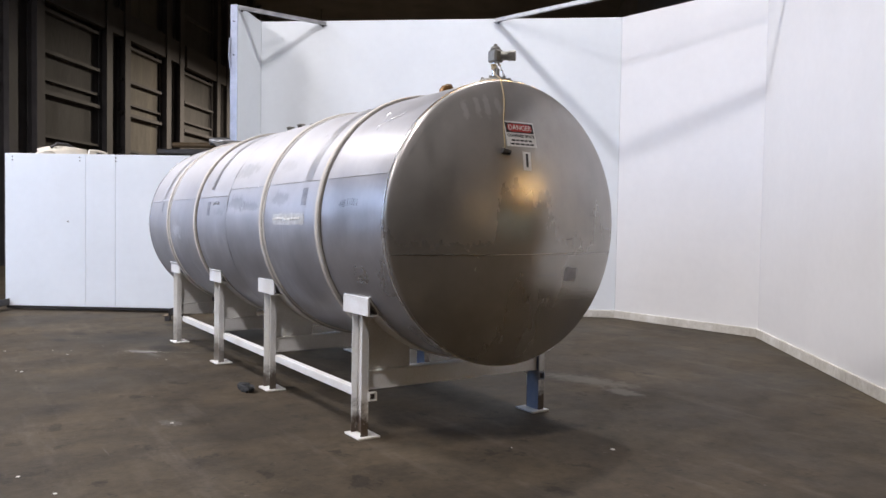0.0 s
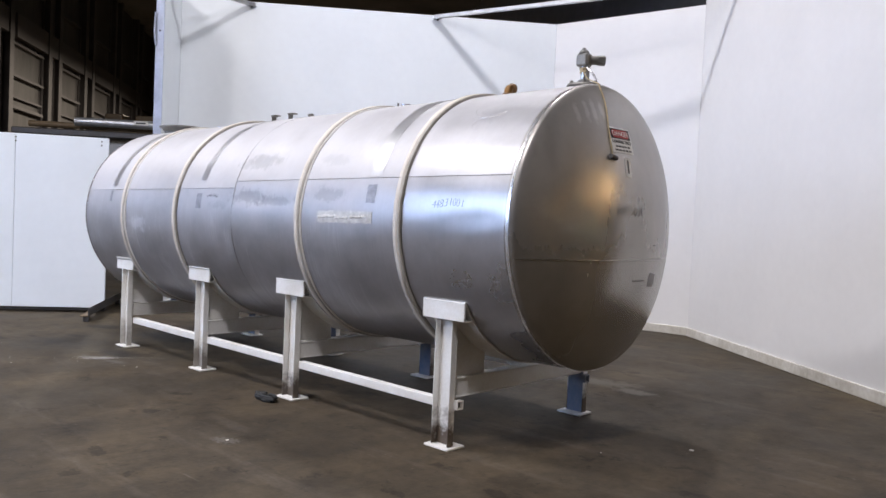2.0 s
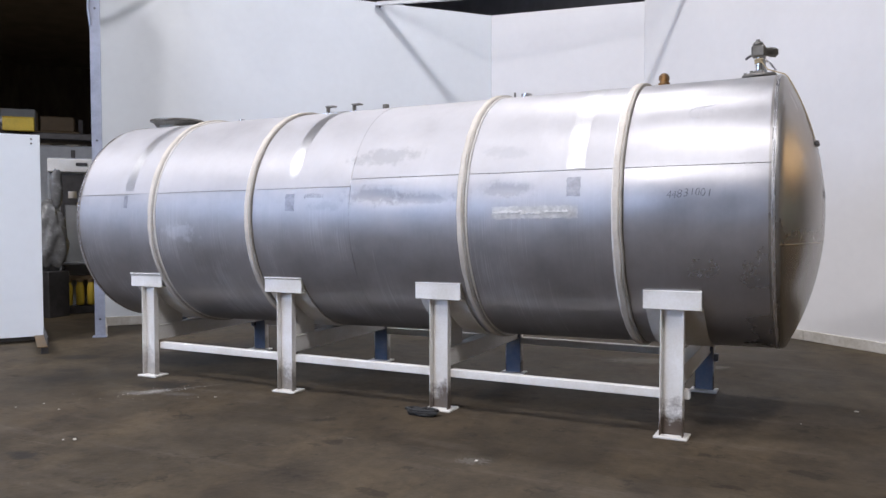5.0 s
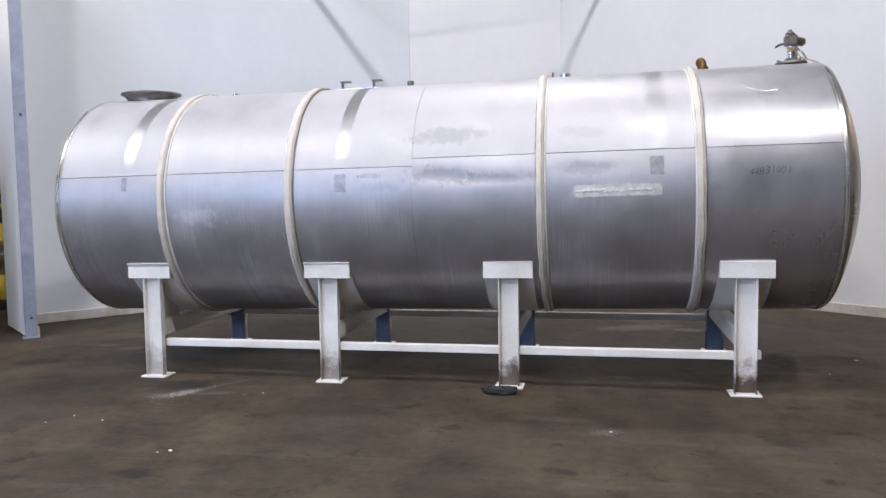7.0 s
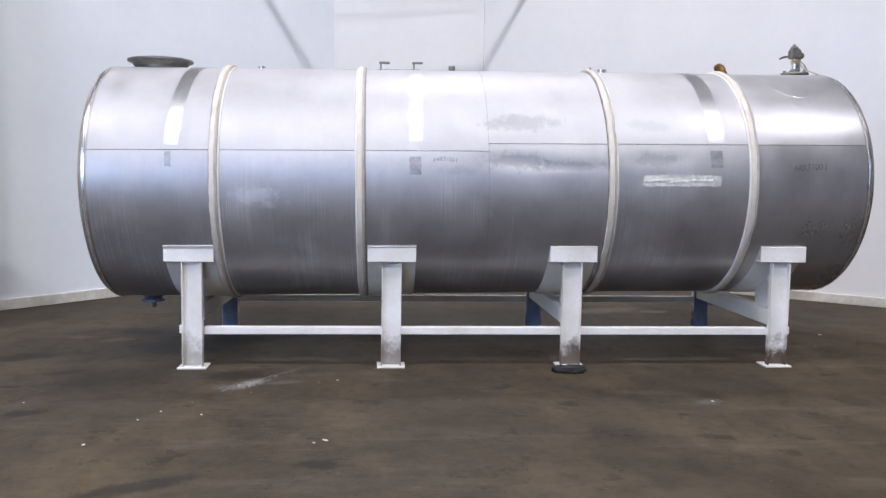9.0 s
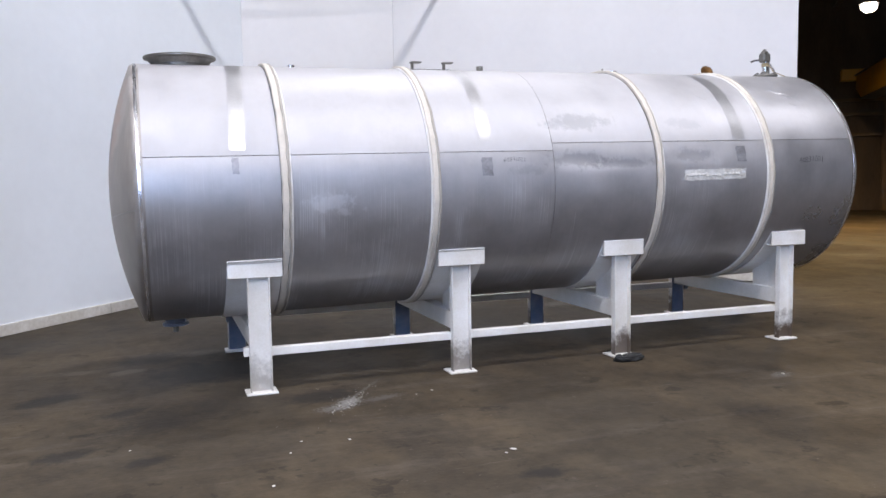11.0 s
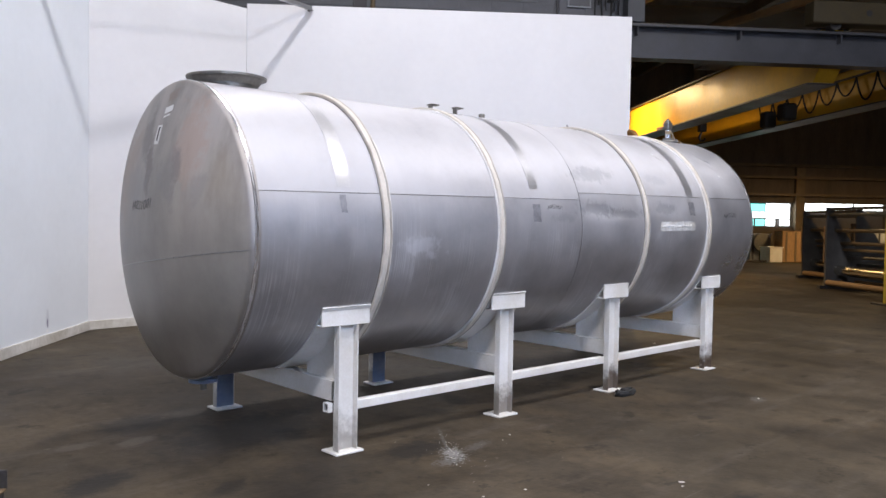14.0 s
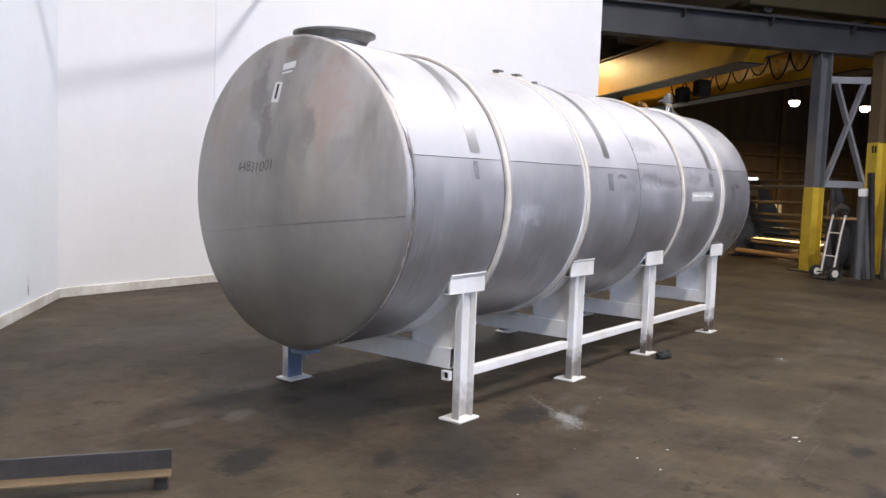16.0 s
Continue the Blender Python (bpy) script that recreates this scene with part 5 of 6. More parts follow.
for a in (-3.70, 6.0):
    solid("wall_pilaster", slab(a - 0.16, a + 0.16, RB - 0.05, RB + 0.28, RZ + 0.70, 13), GREY_BEAM, "grey steel column above the beam", "column", HALL, kind="structure")


WB = RB + 0.29
solid("wall_channel", h_beam((1.46, WB - 0.1, RZ + 0.70), (1.46, WB - 0.1, 12.9), 0.26, 0.2, 0.02, 0.015, up=(1, 0, 0)), HALL_STEEL, "dark steel channel fixed to the block wall", "steel channel", HALL)
solid("wall_pipe", rodded((1.22, WB - 0.05, RZ + 0.70), (1.22, WB - 0.05, 12.9), 0.045, 12), BROWN, "rusty brown pipe running up the block wall", "pipe", HALL, smooth=True)
solid("wall_conduit", rodded((-2.26, WB - 0.03, RZ + 0.70), (-2.26, WB - 0.03, 12.9), 0.022, 10), DARK_METAL, "thin dark conduit on the block wall", "conduit", HALL, smooth=True)
hatch = thing("wall_hatch", "grey steel hatch with a pale frame on the wall", "hatch", HALL.copy())
part("hatch_door", boxed((-2.69, WB - 0.012, 6.0), (0.40, 0.02, 0.72), None, 0.003), BLOCKS, hatch)
for a in (-2.90, -2.48):
    part("hatch_frame", boxed((a, WB - 0.016, 6.0), (0.025, 0.03, 0.78)), MACHINE_GREY, hatch)
for z in (5.62, 6.38):
    part("hatch_frame", boxed((-2.69, WB - 0.016, z), (0.45, 0.03, 0.025)), MACHINE_GREY, hatch)
bundle = thing("hanging_cables", "bundle of black cables hanging down the wall", "cables", HALL.copy())
rnd = random.Random(31)
for k in range(11):
    a = -2.98 - 0.045 * k + rnd.uniform(-0.015, 0.015)
    low = RZ + 0.78 + rnd.uniform(0, 0.5)
    part("cable", tube([(a + rnd.uniform(-0.04, 0.04), WB - 0.06 - 0.02 * (k % 3), 9.5 - (9.5 - low) * i / 8) for i in range(9)], 0.014 + 0.006 * (k % 2), 6), RUBBER, bundle, "", True)
for z in (6.1, 7.4):
    part("cable_clamp", boxed((-3.2, WB - 0.06, z), (0.62, 0.12, 0.03)), DARK_METAL, bundle)
block = thing("wall_blocks", "grey block courses of the wall over the beam", "wall", HALL.copy(), kind="structure")
one = boxed((0, 0, 0), (0.585, 0.012, 0.185), None, 0.004)
first = link("block", one, BLOCKS)
me = first.data
bpy.data.objects.remove(first)
for row in range(7):
    for k in range(14):
        a = 5.0 - k * 0.6 - 0.3 * (row % 2)
        if -3.2 < a < 5.2 and not -3.0 < a - 0.0 < -2.15:
            ob = new("block", me)
            ob.parent = block
            ob.location = (a, WB + 0.004, RZ + 0.75 + row * 0.2)


def column(a, b, yellow, upper, label, turn=0):
    root = thing("column", label, "column", HALL @ pose(a, b, 0, 0, 0, turn), "hall columns")
    part("upper_section", h_beam((0, 0, yellow), (0, 0, RZ - 0.012), 0.28, 0.28, 0.025, 0.02, up=(1, 0, 0)), upper, root)
    part("yellow_section", h_beam((0, 0, 0.03), (0, 0, yellow - 0.002), 0.284, 0.284, 0.027, 0.022, up=(1, 0, 0)), SAFETY, root, "safety-yellow painted lower part")
    part("base_plate", boxed((0, 0, 0.015), (0.6, 0.6, 0.03), None, 0.004), DARK_METAL, root)
    part("cap_plate", boxed((0, 0, RZ - 0.007), (0.5, 0.45, 0.010)), upper, root)
    return root


column(-9.08, RB, 1.80, COLUMN_GREY, "grey steel column with a yellow base", 0)
marked = column(-10.12, RB - 0.55, 2.76, BROWN, "brown steel column with a tall yellow base and black marks", 0)
for y in (-0.095, -0.02):
    part("painted_mark", boxed((0.1435, y, 2.62), (0.003, 0.05, 0.15)), BLACK, marked, "black painted mark")
column(9.0, RB, 1.8, GREY_BEAM, "grey steel column with a yellow base", 0)
brace = thing("lattice_brace", "grey lattice bracing between two columns", "bracing", HALL.copy())
q0, q1 = Vector((-9.24, RB - 0.1, 0)), Vector((-9.98, RB - 0.36, 0))
for z in (1.88, 4.05):
    part("lattice_chord", barred(q0 + Vector((0, 0, z)), q1 + Vector((0, 0, z)), 0.09, 0.14), BRACE_GREY, brace)
part("lattice_diagonal", barred(q0 + Vector((0, 0, 1.9)), q1 + Vector((0.1, 0.04, 4.0)), 0.06, 0.12), BRACE_GREY, brace)
part("lattice_diagonal", barred(q1 + Vector((0, 0, 1.9)), q0 + Vector((-0.1, -0.04, 4.0)), 0.06, 0.12), BRACE_GREY, brace)

crane = thing("overhead_crane", "yellow twin-girder overhead crane across the side bay", "overhead crane", HALL.copy())
for a, low, high in ((-7.75, 4.40, 5.38), (-10.9, 4.49, 5.46)):
    bm = bmesh.new()
    prof = [(7.47, low + 0.30), (7.74, low), (27.0, low), (28.2, 4.9), (28.2, high), (7.47, high)]
    rows = [[bm.verts.new((a + dx, b, z)) for b, z in prof] for dx in (-0.22, 0.22)]
    bm.faces.new(rows[0])
    bm.faces.new(rows[1][::-1])
    for k in range(6):
        bm.faces.new((rows[0][k], rows[0][(k + 1) % 6], rows[1][(k + 1) % 6], rows[1][k]))
    g = part("girder", bm, CRANE, crane, "yellow box girder")
    part("girder_flange", boxed((a, 17.4, low - 0.015), (0.62, 19.2, 0.03)), GREY_BEAM, g, "grey bottom flange")
    part("girder_top", boxed((a, 17.8, high + 0.015), (0.6, 20.6, 0.03)), DARK_METAL, g, "dark top flange")
plate = part("rating_plate", boxed((-7.524, 19.1, 5.05), (0.008, 0.62, 0.34)), BROWN, crane, "dark rating plate")
part("plate_bars", boxed((-7.518, 19.1, 5.0), (0.006, 0.34, 0.14)), SIDING, plate)
for b in (9.0, 28.4):
    part("end_truck", boxed((-9.3, b, 5.45), (4.6, 0.4, 0.45), None, 0.02), CRANE, crane)
trolley = part("trolley", boxed((-9.3, 13.2, 5.95), (3.4, 1.2, 0.3), None, 0.02), DARK_METAL, crane)
part("hoist", boxed((-9.9, 13.0, 4.6), (0.4, 0.4, 0.45), None, 0.05), RUBBER, trolley)
part("hoist_motor", boxed((-9.9, 14.0, 4.52), (0.35, 0.35, 0.45), None, 0.05), RUBBER, trolley)
part("hoist_rope", rodded((-8.85, 16.0, 4.62), (-8.85, 16.0, 5.6), 0.03, 8), DARK_METAL, trolley)
part("hook_block", boxed((-8.85, 16.0, 4.52), (0.24, 0.2, 0.28), None, 0.03), DARK_METAL, trolley)
part("hook", tube([(-8.85, 16.0, 4.40), (-8.80, 16.0, 4.30), (-8.76, 16.0, 4.20), (-8.82, 16.0, 4.11), (-8.92, 16.0, 4.12), (-8.95, 16.0, 4.19)], 0.035, 10), DARK_METAL, trolley, "", True)
for k in range(8):
    b0 = 9.4 + k * 0.8
    pts = [(-10.55, b0 + 0.8 * i / 12, 5.2 - (0.5 + 0.12 * math.sin(k * 2.1)) * math.sin(math.pi * i / 12) ** 0.7) for i in range(13)]
    part("festoon_cable", tube(pts, 0.022, 6), RUBBER, crane, "black drooping cable", True)
part("festoon_rail", boxed((-10.55, 13.5, 5.22), (0.05, 9.5, 0.05)), DARK_METAL, crane)

# Roof steel of the side bay.
for k, a in enumerate((-20, -15.5, -11.2, -7.0, -3.2, 1.0, 6.0)):
    solid("rafter", h_beam((a, 7.7, 8.7), (a, 30, 8.7), 0.45, 0.22, 0.02, 0.015), BROWN, "dark brown roof rafter of steel", "rafter", HALL, "roof rafters")
for b in (10.0, 13.0, 16.0, 19.0, 22.0, 25.0, 28.0):
    solid("purlin", slab(-26, 12, b - 0.06, b + 0.06, 9.0, 9.2), BROWN, "dark brown steel roof purlin", "purlin", HALL, "roof purlins")
# These braces carry their warm light in the colour.
for a in (-9.0, -5.4, -1.5):
    solid("roof_brace", barred((a, 8.2, 6.6), (a + 1.2, 27.5, 8.4), 0.16, 0.16), LIT_RAFTER, "long diagonal roof brace with warm lamplight painted on", "brace", HALL, "roof braces")

# ---- far wall of the side bay, with its window strip ----
far = thing("wall_far", "dark brown far wall with a strip of daylight windows", "wall", HALL.copy(), kind="structure")
part("lower_wall", slab(-40, 62, 30.0, 30.3, 0, 1.55), FAR_WALL, far)
part("upper_wall", slab(-40, 62, 30.0, 30.3, 2.75, 9.7), FAR_WALL, far)
part("window_pier", slab(-10.9, 62, 30.0, 30.3, 1.55, 2.75), FAR_WALL, far)
part("window_pier", slab(-40, -24.6, 30.0, 30.3, 1.55, 2.75), FAR_WALL, far)
part("window_pier", slab(-20.2, -19.75, 29.8, 30.3, 0, 4.5), BROWN, far)
for z, d in ((3.15, 0.25), (4.0, 0.3), (4.6, 0.2)):
    part("wall_girt", slab(-38, 30, 30.0 - d, 30.0, z - 0.06, z + 0.06), BROWN, far)
for a in (-30, -25.5, -14.4, -9.0, -4, 2, 8):
    part("wall_column", h_beam((a, 29.75, 0), (a, 29.75, 9.6), 0.4, 0.3, 0.03, 0.02, up=(0, 1, 0)), BROWN, far)
for a0, a1, z0, z1, m in ((-12.75, -11.0, 1.58, 2.62, TEAL_LIGHT), (-14.25, -12.85, 1.95, 2.42, DAYLIGHT), (-15.5, -14.7, 2.25, 2.72, DAYLIGHT), (-16.9, -15.55, 2.50, 2.66, TEAL_LIGHT), (-18.3, -16.95, 2.3, 2.68, TEAL_LIGHT),
                          (-18.3, -16.95, 2.0, 2.28, DAYLIGHT), (-17.75, -17.25, 1.6, 1.92, TEAL_LIGHT), (-18.3, -17.85, 1.6, 1.92, TEAL_LIGHT), (-19.6, -18.37, 1.98, 2.70, DAYLIGHT), (-18.85, -18.37, 1.6, 1.92, DAYLIGHT), (-19.6, -19.1, 1.62, 1.92, DAYLIGHT),
                          (-21.5, -20.4, 2.35, 2.76, DAYLIGHT), (-22.9, -21.55, 2.4, 2.76, DAYLIGHT), (-24.5, -23.0, 2.45, 2.76, DAYLIGHT)):
    part("window_pane", slab(a0, a1, 30.10, 30.12, z0, z1), m, far, "bright daylight pane" if m is DAYLIGHT else "teal tinted daylight pane")
part("window_back", slab(-24.6, -10.9, 30.2, 30.28, 1.55, 2.75), HALL_STEEL, far)

# ---- forklift ----
fk = thing("forklift", "yellow forklift truck with a dark cab", "forklift", Matrix.Translation((25.28, 11.43, 0)) @ pose(0, 0, 0, 0, 0, -28) @ Matrix.Scale(1.08, 4))
bm = boxed((-1.25, 0, 0.75), (0.75, 1.25, 0.95), None, 0.14)
part("counterweight", bm, FORK_YELLOW, fk, "rounded yellow counterweight")
part("chassis", boxed((0.05, 0, 0.62), (1.9, 1.15, 0.5), None, 0.05), FORK_YELLOW, fk)
part("engine_hood", boxed((-0.65, 0, 1.12), (0.9, 0.95, 0.34), None, 0.06), FORK_YELLOW, fk)
part("grille", boxed((-1.632, 0, 0.92), (0.012, 0.62, 0.26), None, 0.004), BLACK, fk, "dark radiator grille")
part("side_window", boxed((-1.25, -0.628, 0.95), (0.52, 0.012, 0.24), None, 0.004), BLACK, fk, "dark side vent")
part("seat", boxed((-0.35, 0, 1.38), (0.5, 0.5, 0.2), None, 0.05), RUBBER, fk)
part("seat_back", boxed((-0.58, 0, 1.68), (0.12, 0.5, 0.5), None, 0.05), RUBBER, fk)
for x, y in ((-0.95, -0.48), (-0.95, 0.48), (0.62, -0.48), (0.62, 0.48)):
    part("guard_post", barred((x, y, 1.2 if x < 0 else 0.9), (x * 0.8, y, 2.09), 0.07, 0.07), DARK_METAL, fk)
part("overhead_guard", boxed((-0.15, 0, 2.10), (1.45, 1.05, 0.08), None, 0.02), DARK_METAL, fk)
part("cab_housing", boxed((0.45, 0, 1.66), (0.62, 0.9, 0.86), None, 0.04), RUBBER, fk, "dark cab interior behind the mast")
for z in (1.35, 1.7):
    part("rear_window_bar", boxed((-0.9, 0, z), (0.05, 0.98, 0.05), None, 0.01), DARK_METAL, fk)
part("steering_wheel", lathe([(0.15, -0.012), (0.18, 0.0), (0.15, 0.012)], 18, m=Matrix.Translation((0.25, 0, 1.48)) @ pose(0, 0, 0, 0, 60, 0), closed=True), RUBBER, fk, "", True)
part("dashboard", boxed((0.5, 0, 1.15), (0.25, 0.9, 0.5), None, 0.04), FORK_YELLOW, fk)
for y in (-0.35, 0.35):
    part("mast_rail", boxed((1.15, y, 1.24), (0.14, 0.1, 2.16), None, 0.01), DARK_METAL, fk)
part("mast_cross", boxed((1.15, 0, 2.2), (0.12, 0.8, 0.12), None, 0.01), DARK_METAL, fk)
part("load_backrest", boxed((1.3, 0, 1.45), (0.06, 1.1, 1.1), None, 0.01), CREAM, fk, "pale load board")
for y in (-0.3, 0.3):
    part("fork", boxed((1.8, y, 0.08), (1.05, 0.12, 0.05), None, 0.01), DARK_METAL, fk)
for x, r in ((-1.05, 0.33), (0.85, 0.38)):
    for y in (-0.5, 0.5):
        wheel = part("wheel", lathe([(0.15, -0.12), (r - 0.04, -0.12), (r, -0.08), (r, 0.08), (r - 0.04, 0.12), (0.15, 0.12)], 28, m=Matrix.Translation((x, y, r)) @ pose(0, 0, 0, 90, 0, 0)), RUBBER, fk, "", True)
        part("wheel_hub", lathe([(0, -0.125), (0.10, -0.125), (0.19, -0.10), (0.19, 0.10), (0.10, 0.125), (0, 0.125)], 20, m=Matrix.Translation((x, y, r)) @ pose(0, 0, 0, 90, 0, 0)), CREAM, wheel, "pale wheel hub", True)


# ---- roll stands ----
def roll_stand(place, turn, length, label):
    root = thing("roll_stand", label, "roll stand", Matrix.Translation(place) @ pose(0, 0, 0, 0, 0, turn), "roll stands")
    for x in (0, length):
        bm = bmesh.new()
        prof = [(-0.45, 0.08), (0.7, 0.08), (0.7, 0.45), (0.25, 1.1), (-0.2, 1.75), (-0.3, 2.02), (-0.45, 2.02)]
        rows = [[bm.verts.new((x + dx, y, z)) for y, z in prof] for dx in (-0.03, 0.03)]
        bm.faces.new(rows[0])
        bm.faces.new(rows[1][::-1])
        for k in range(7):
            bm.faces.new((rows[0][k], rows[0][(k + 1) % 7], rows[1][(k + 1) % 7], rows[1][k]))
        fr = part("end_frame", bm, STAND_GREY, root, "dark plate end frame")
        part("end_foot", boxed((x, 0, 0.04), (0.12, 1.2, 0.08), None, 0.005), DARK_METAL, fr)
        part("timber_guard", boxed((x - 0.048, -0.42, 1.1), (0.03, 0.1, 0.9)), WOOD, fr)
    for y, z, r, m in ((-0.1, 0.46, 0.13, CHROME), (0.4, 0.16, 0.06, WOOD), (-0.38, 0.16, 0.07, WOOD), (0.1, 0.80, 0.035, DARK_METAL), (0.0, 0.98, 0.035, BROWN), (-0.05, 1.14, 0.045, BROWN), (-0.2, 1.45, 0.045, BROWN), (-0.36, 1.84, 0.045, CAST), (-0.36, 1.98, 0.035, BROWN), (0.4, 0.6, 0.05, DARK_METAL)):
        part("roller", rodded((0.03, y, z), (length - 0.03, y, z), r, 18), m, root, "bright steel roller" if m is CHROME else "", True)
    for x in (length * 0.45, length * 0.5):
        part("spindle_post", boxed((x, 0.35, 0.9), (0.06, 0.06, 1.5), None, 0.005), BROWN, root)
    return root


roll_stand((15.18, 2.48, 0), -128, 3.4, "dark machine stand with long bright and dark rollers")
roll_stand((18.98, 4.60, 0), -128, 2.6, "dark brown machine stand with a large roller")

# ---- beside the columns ----
truck = thing("hand_truck", "cream hand truck with dark tyres leaning by the column", "hand truck", Matrix.Translation((10.15, -0.43, 0)) @ pose(0, 0, 0, 0, 0, -40))
for y in (-0.17, 0.17):
    part("truck_rail", tube([(0.05, y, 0.10), (0.16, y, 0.85), (0.24, y, 1.25)], 0.02, 8), CREAM, truck, "", True)
    w = part("truck_wheel", lathe([(0.05, -0.035), (0.115, -0.035), (0.13, 0), (0.115, 0.035), (0.05, 0.035)], 22, m=Matrix.Translation((0.0, y * 1.5, 0.13)) @ pose(0, 0, 0, 90, 0, 0)), RUBBER, truck, "dark tyre", True)
    part("wheel_hub", rodded((0, y * 1.5 - 0.045, 0.13), (0, y * 1.5 + 0.045, 0.13), 0.07, 14), CREAM, w, "", True)
for z in (0.45, 0.9):
    part("truck_rung", rodded((0.05 + z * 0.15, -0.17, z), (0.05 + z * 0.15, 0.17, z), 0.014, 8), CREAM, truck)
part("truck_handle", tube([(0.24, -0.17, 1.25), (0.28, -0.1, 1.32), (0.28, 0.1, 1.32), (0.24, 0.17, 1.25)], 0.02, 8), RUBBER, truck, "", True)
part("toe_plate", boxed((-0.08, 0, 0.03), (0.2, 0.42, 0.012)), DARK_METAL, truck)
part("axle", rodded((0, -0.3, 0.13), (0, 0.3, 0.13), 0.014, 8), DARK_METAL, truck)
bench = thing("small_bench", "small timber-topped bench with tools", "bench", Matrix.Translation((10.75, -0.56, 0)) @ pose(0, 0, 0, 0, 0, -35))
part("bench_top", boxed((0, 0, 1.18), (0.5, 0.4, 0.05), None, 0.005), WOOD, bench)
for x, y in ((-0.2, -0.15), (0.2, -0.15), (-0.2, 0.15), (0.2, 0.15)):
    part("leg", boxed((x, y, 0.578), (0.05, 0.05, 1.155)), DARK_METAL, bench)
part("tool_bag", lump((0, 0, 0.72), (0.2, 0.16, 0.42), 21), RUBBER, bench, "dark hanging cloth", True)
solid("bench_vice", lump((0, 0, 0.13), (0.22, 0.12, 0.13), 31), DARK_METAL, "dark vice on the small bench", "vice", Matrix.Translation((10.75, -0.56, 1.2)), smooth=True)
stock = thing("steel_bar_stock", "long steel bars leaning against the yellow column", "steel bars", Matrix.Translation((11.15, -1.12, 0)) @ pose(0, 0, 0, 0, 0, -36))
for k, (x, lean, h, m) in enumerate(((-0.32, 0.06, 1.75, STAND_GREY), (-0.2, 0.1, 2.1, DARK_METAL), (0.05, 0.26, 2.2, DARK_METAL), (0.16, 0.3, 2.0, CAST), (0.26, 0.24, 2.3, BROWN), (0.36, 0.2, 1.9, DARK_METAL))):
    part("steel_bar", barred((x, -0.15, 0.01), (x + lean, 0.14, h), 0.09 if k < 2 else 0.05, 0.10 if k < 2 else 0.03), m, stock)
solid("switch_box", boxed((0, 0, 0.08), (0.2, 0.15, 0.16), None, 0.02), WHITE_STEEL, "small white switch box on a stand", "switch box", Matrix.Translation((10.85, -0.88, 1.62)))
solid("pipe_stand", rodded((10.85, -0.88, 0), (10.85, -0.88, 1.622), 0.09, 14), STAND_GREY, "dark grey pipe stand beside the column", "stand", smooth=True)

# ---- clutter along the far side ----
rnd = random.Random(11)
for a, b, w, h, m, nm, lab in ((-16.3, 27.0, 1.0, 1.2, MACHINE_GREY, "grey_drum_machine", "grey machine with a round drum"), (-17.43, 26.0, 1.2, 1.35, WOOD, "timber_crate", "timber crate on the far floor"), (-18.85, 27.0, 1.2, 1.2, BROWN, "brown_crate", "brown steel crate on the far floor"),
                               (-16.2, 25.4, 0.6, 0.65, WHITE_STEEL, "white_bin", "white plastic bin on the floor"), (-19.6, 23.2, 1.4, 0.9, WOOD, "timber_pallet_stack", "stack of timber pallets"), (-10.6, 26.0, 1.3, 0.35, WOOD, "timber_pallet", "low raw timber pallet on the floor"), (-12.2, 26.5, 1.3, 0.3, WOOD, "timber_pallet", "low raw timber pallet on the floor"), (-22.2, 26.5, 1.6, 1.5, MACHINE_GREY, "grey_cabinet", "grey steel cabinet by the far wall")):
    root = thing(nm, lab, nm.split("_")[-1], HALL @ pose(a, b, 0, 0, 0, rnd.uniform(-15, 15)))
    part("body", boxed((0, 0, h / 2), (w, 0.8, h), None, 0.03), m, root)
    part("top_lip", boxed((0, 0, h + 0.015), (w + 0.06, 0.86, 0.03), None, 0.006), m, root)
    for x in (-w * 0.35, 0, w * 0.35) if nm != "white_bin" else ():
        part("batten", boxed((x, -0.41, h / 2), (0.08, 0.02, h * 0.96)), DARK_METAL if m is not WOOD else BROWN, root)
    if nm == "grey_drum_machine":
        part("drum", rodded((0, -0.6, 0.85), (0, -0.42, 0.85), 0.4, 24), CAST, root, "", True)
scaf = thing("scaffold_tower", "tall thin steel scaffold tower", "scaffold", HALL @ pose(-10.9, 28.3, 0))
for x in (-0.9, 0.9):
    for y in (-0.6, 0.6):
        part("scaffold_pole", rodded((x, y, 0), (x, y, 5.0), 0.03, 8), BROWN, scaf)
for z in (0.6, 2.4, 3.0, 4.8):
    for y in (-0.6, 0.6):
        part("scaffold_rail", rodded((-0.9, y, z), (0.9, y, z), 0.025, 8), BROWN, scaf)
    part("scaffold_rail", rodded((-0.9, -0.6, z), (-0.9, 0.6, z), 0.03, 8), GALV, scaf)
part("scaffold_diagonal", rodded((-0.9, -0.6, 0.6), (0.9, -0.6, 2.4), 0.025, 8), GALV, scaf)
part("scaffold_diagonal", rodded((0.9, -0.6, 3.0), (-0.9, -0.6, 4.8), 0.025, 8), GALV, scaf)
part("scaffold_deck", boxed((0, 0, 3.05), (1.8, 1.2, 0.06)), WOOD, scaf)

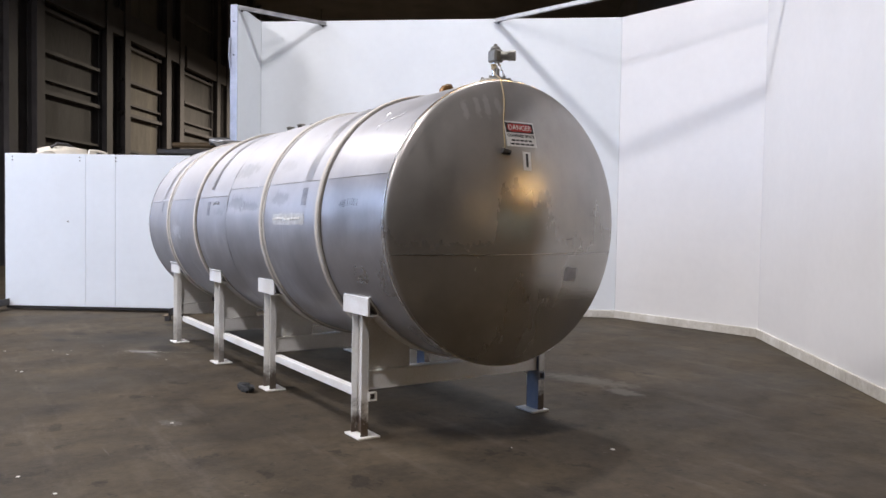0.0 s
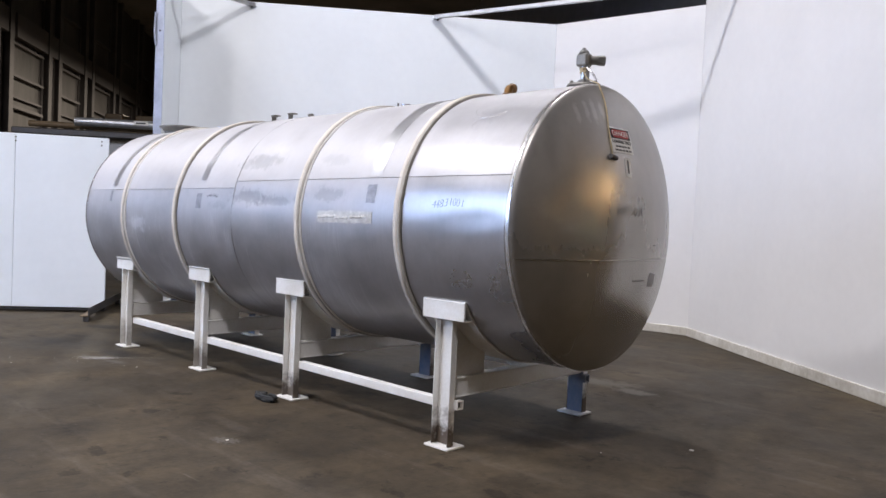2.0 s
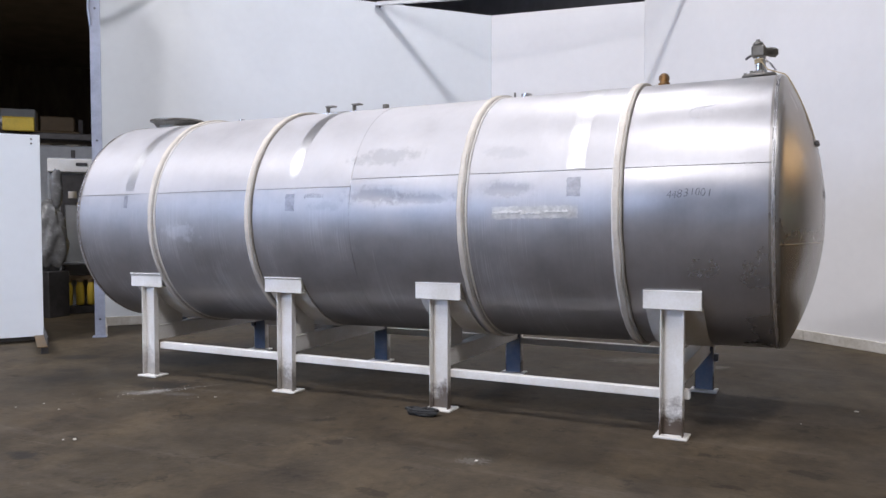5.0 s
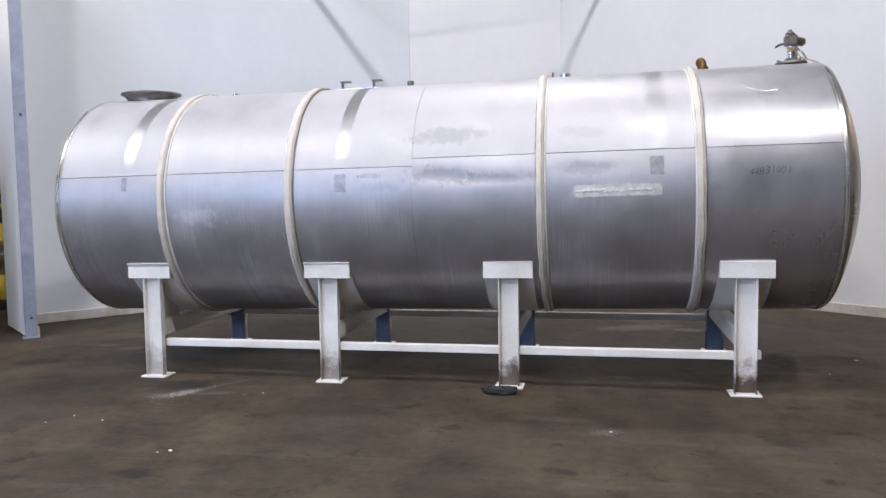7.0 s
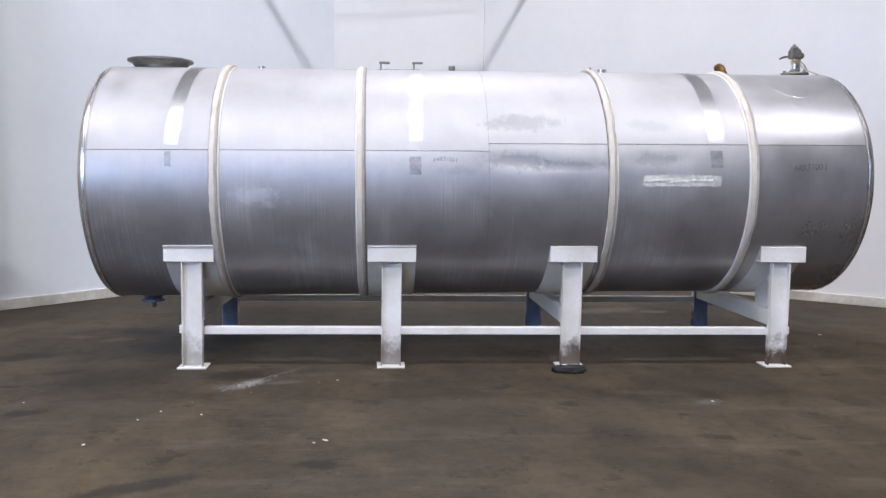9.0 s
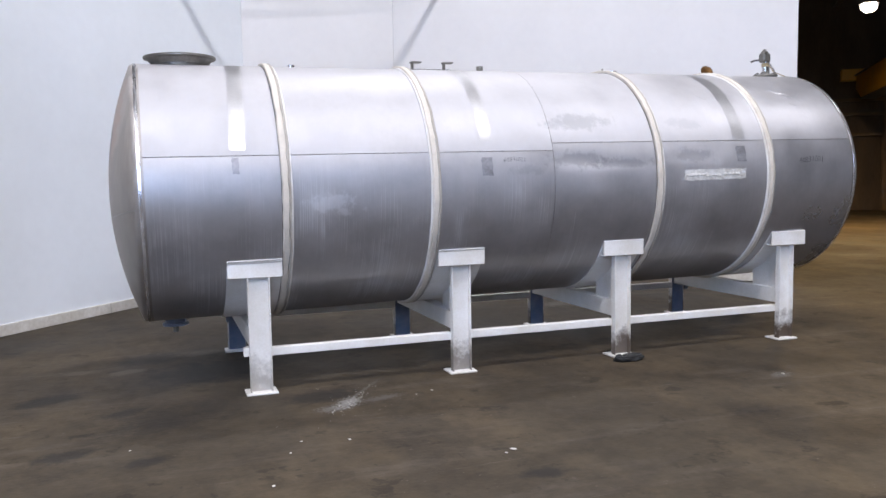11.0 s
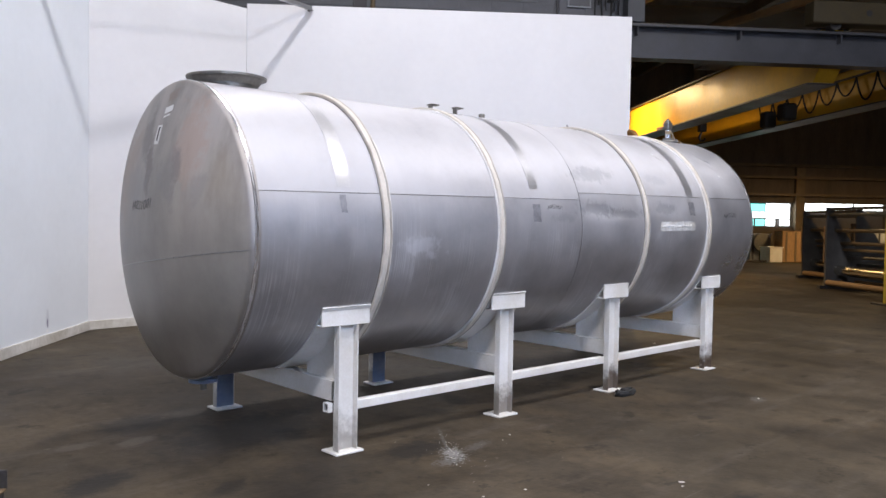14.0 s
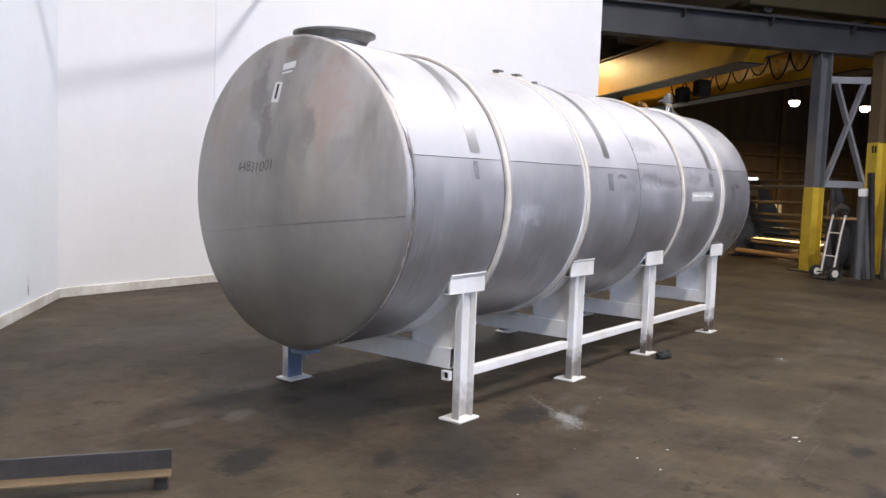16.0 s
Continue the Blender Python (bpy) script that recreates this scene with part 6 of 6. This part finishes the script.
# ---- small things on the floor ----
rnd = random.Random(63)
bm = bmesh.new()
for k in range(110):
    along, off = rnd.gauss(0, 0.20), rnd.gauss(0, 0.035 + (0.12 if k % 4 == 0 else 0.0))
    x, y, s = -1.93 + along * 0.59 + off * 0.81, -1.40 + along * 0.81 - off * 0.59, rnd.uniform(0.0012, 0.0036) * (1.8 if k % 9 == 0 else 1)
    ring_v = [bm.verts.new((x + s * rnd.uniform(0.6, 1.4) * math.cos(q * 1.2566), y + s * rnd.uniform(0.6, 1.4) * math.sin(q * 1.2566), 0.0006)) for q in range(5)]
    tip = bm.verts.new((x, y, 0.0006 + s * 0.4))
    for q in range(5):
        bm.faces.new((ring_v[q], ring_v[(q + 1) % 5], tip))
solid("powder_crumbs", bm, BASEBOARD, "white powder crumbs scattered on the floor", "crumbs", kind="stuff")
cable = thing("black_cable_coil", "small heap of black cable at a frame foot", "cable", Matrix.Translation((0.40, -1.13, 0)))
rnd = random.Random(4)
for k in range(3):
    pts = []
    for i in range(15):
        t = i / 14 * 2 * math.pi * 0.93 + k
        pts.append((0.115 * math.cos(t) + rnd.uniform(-0.012, 0.012), 0.042 * math.sin(t) + rnd.uniform(-0.008, 0.008), 0.014 + 0.013 * k))
    part("cable_loop", tube(pts, 0.013, 8), RUBBER, cable, "", True)
part("cable_plug", boxed((-0.02, -0.02, 0.035), (0.09, 0.05, 0.05), None, 0.01), RUBBER, cable)
rnd = random.Random(20)
for x, y, s in ((3.26, 0.36, 0.024), (1.19, -1.95, 0.016), (-1.34, -2.68, 0.022), (-1.40, -2.72, 0.012), (-2.48, -2.28, 0.010), (-2.13, -2.18, 0.012), (-2.39, -2.11, 0.011), (-1.35, -1.36, 0.012), (1.94, -2.99, 0.016), (2.34, -2.85, 0.018), (-2.63, -2.72, 0.014), (2.9, -0.2, 0.008), (-3.3, -1.9, 0.009)):
    bm = bmesh.new()
    bmesh.ops.create_icosphere(bm, subdivisions=2, radius=s * 0.6)
    for v in bm.verts:
        k = 1 + 0.4 * noise.noise(v.co * 60 + Vector((x, y, 0)))
        v.co = Vector((v.co.x * k * 1.3, v.co.y * k, max(-0.004, v.co.z * 0.25)))
    solid("paint_chip", bm, BASEBOARD, "small white scrap on the floor", "scrap", pose(x, y, 0.0045, 0, 0, rnd.uniform(0, 180)), "scraps on the floor")
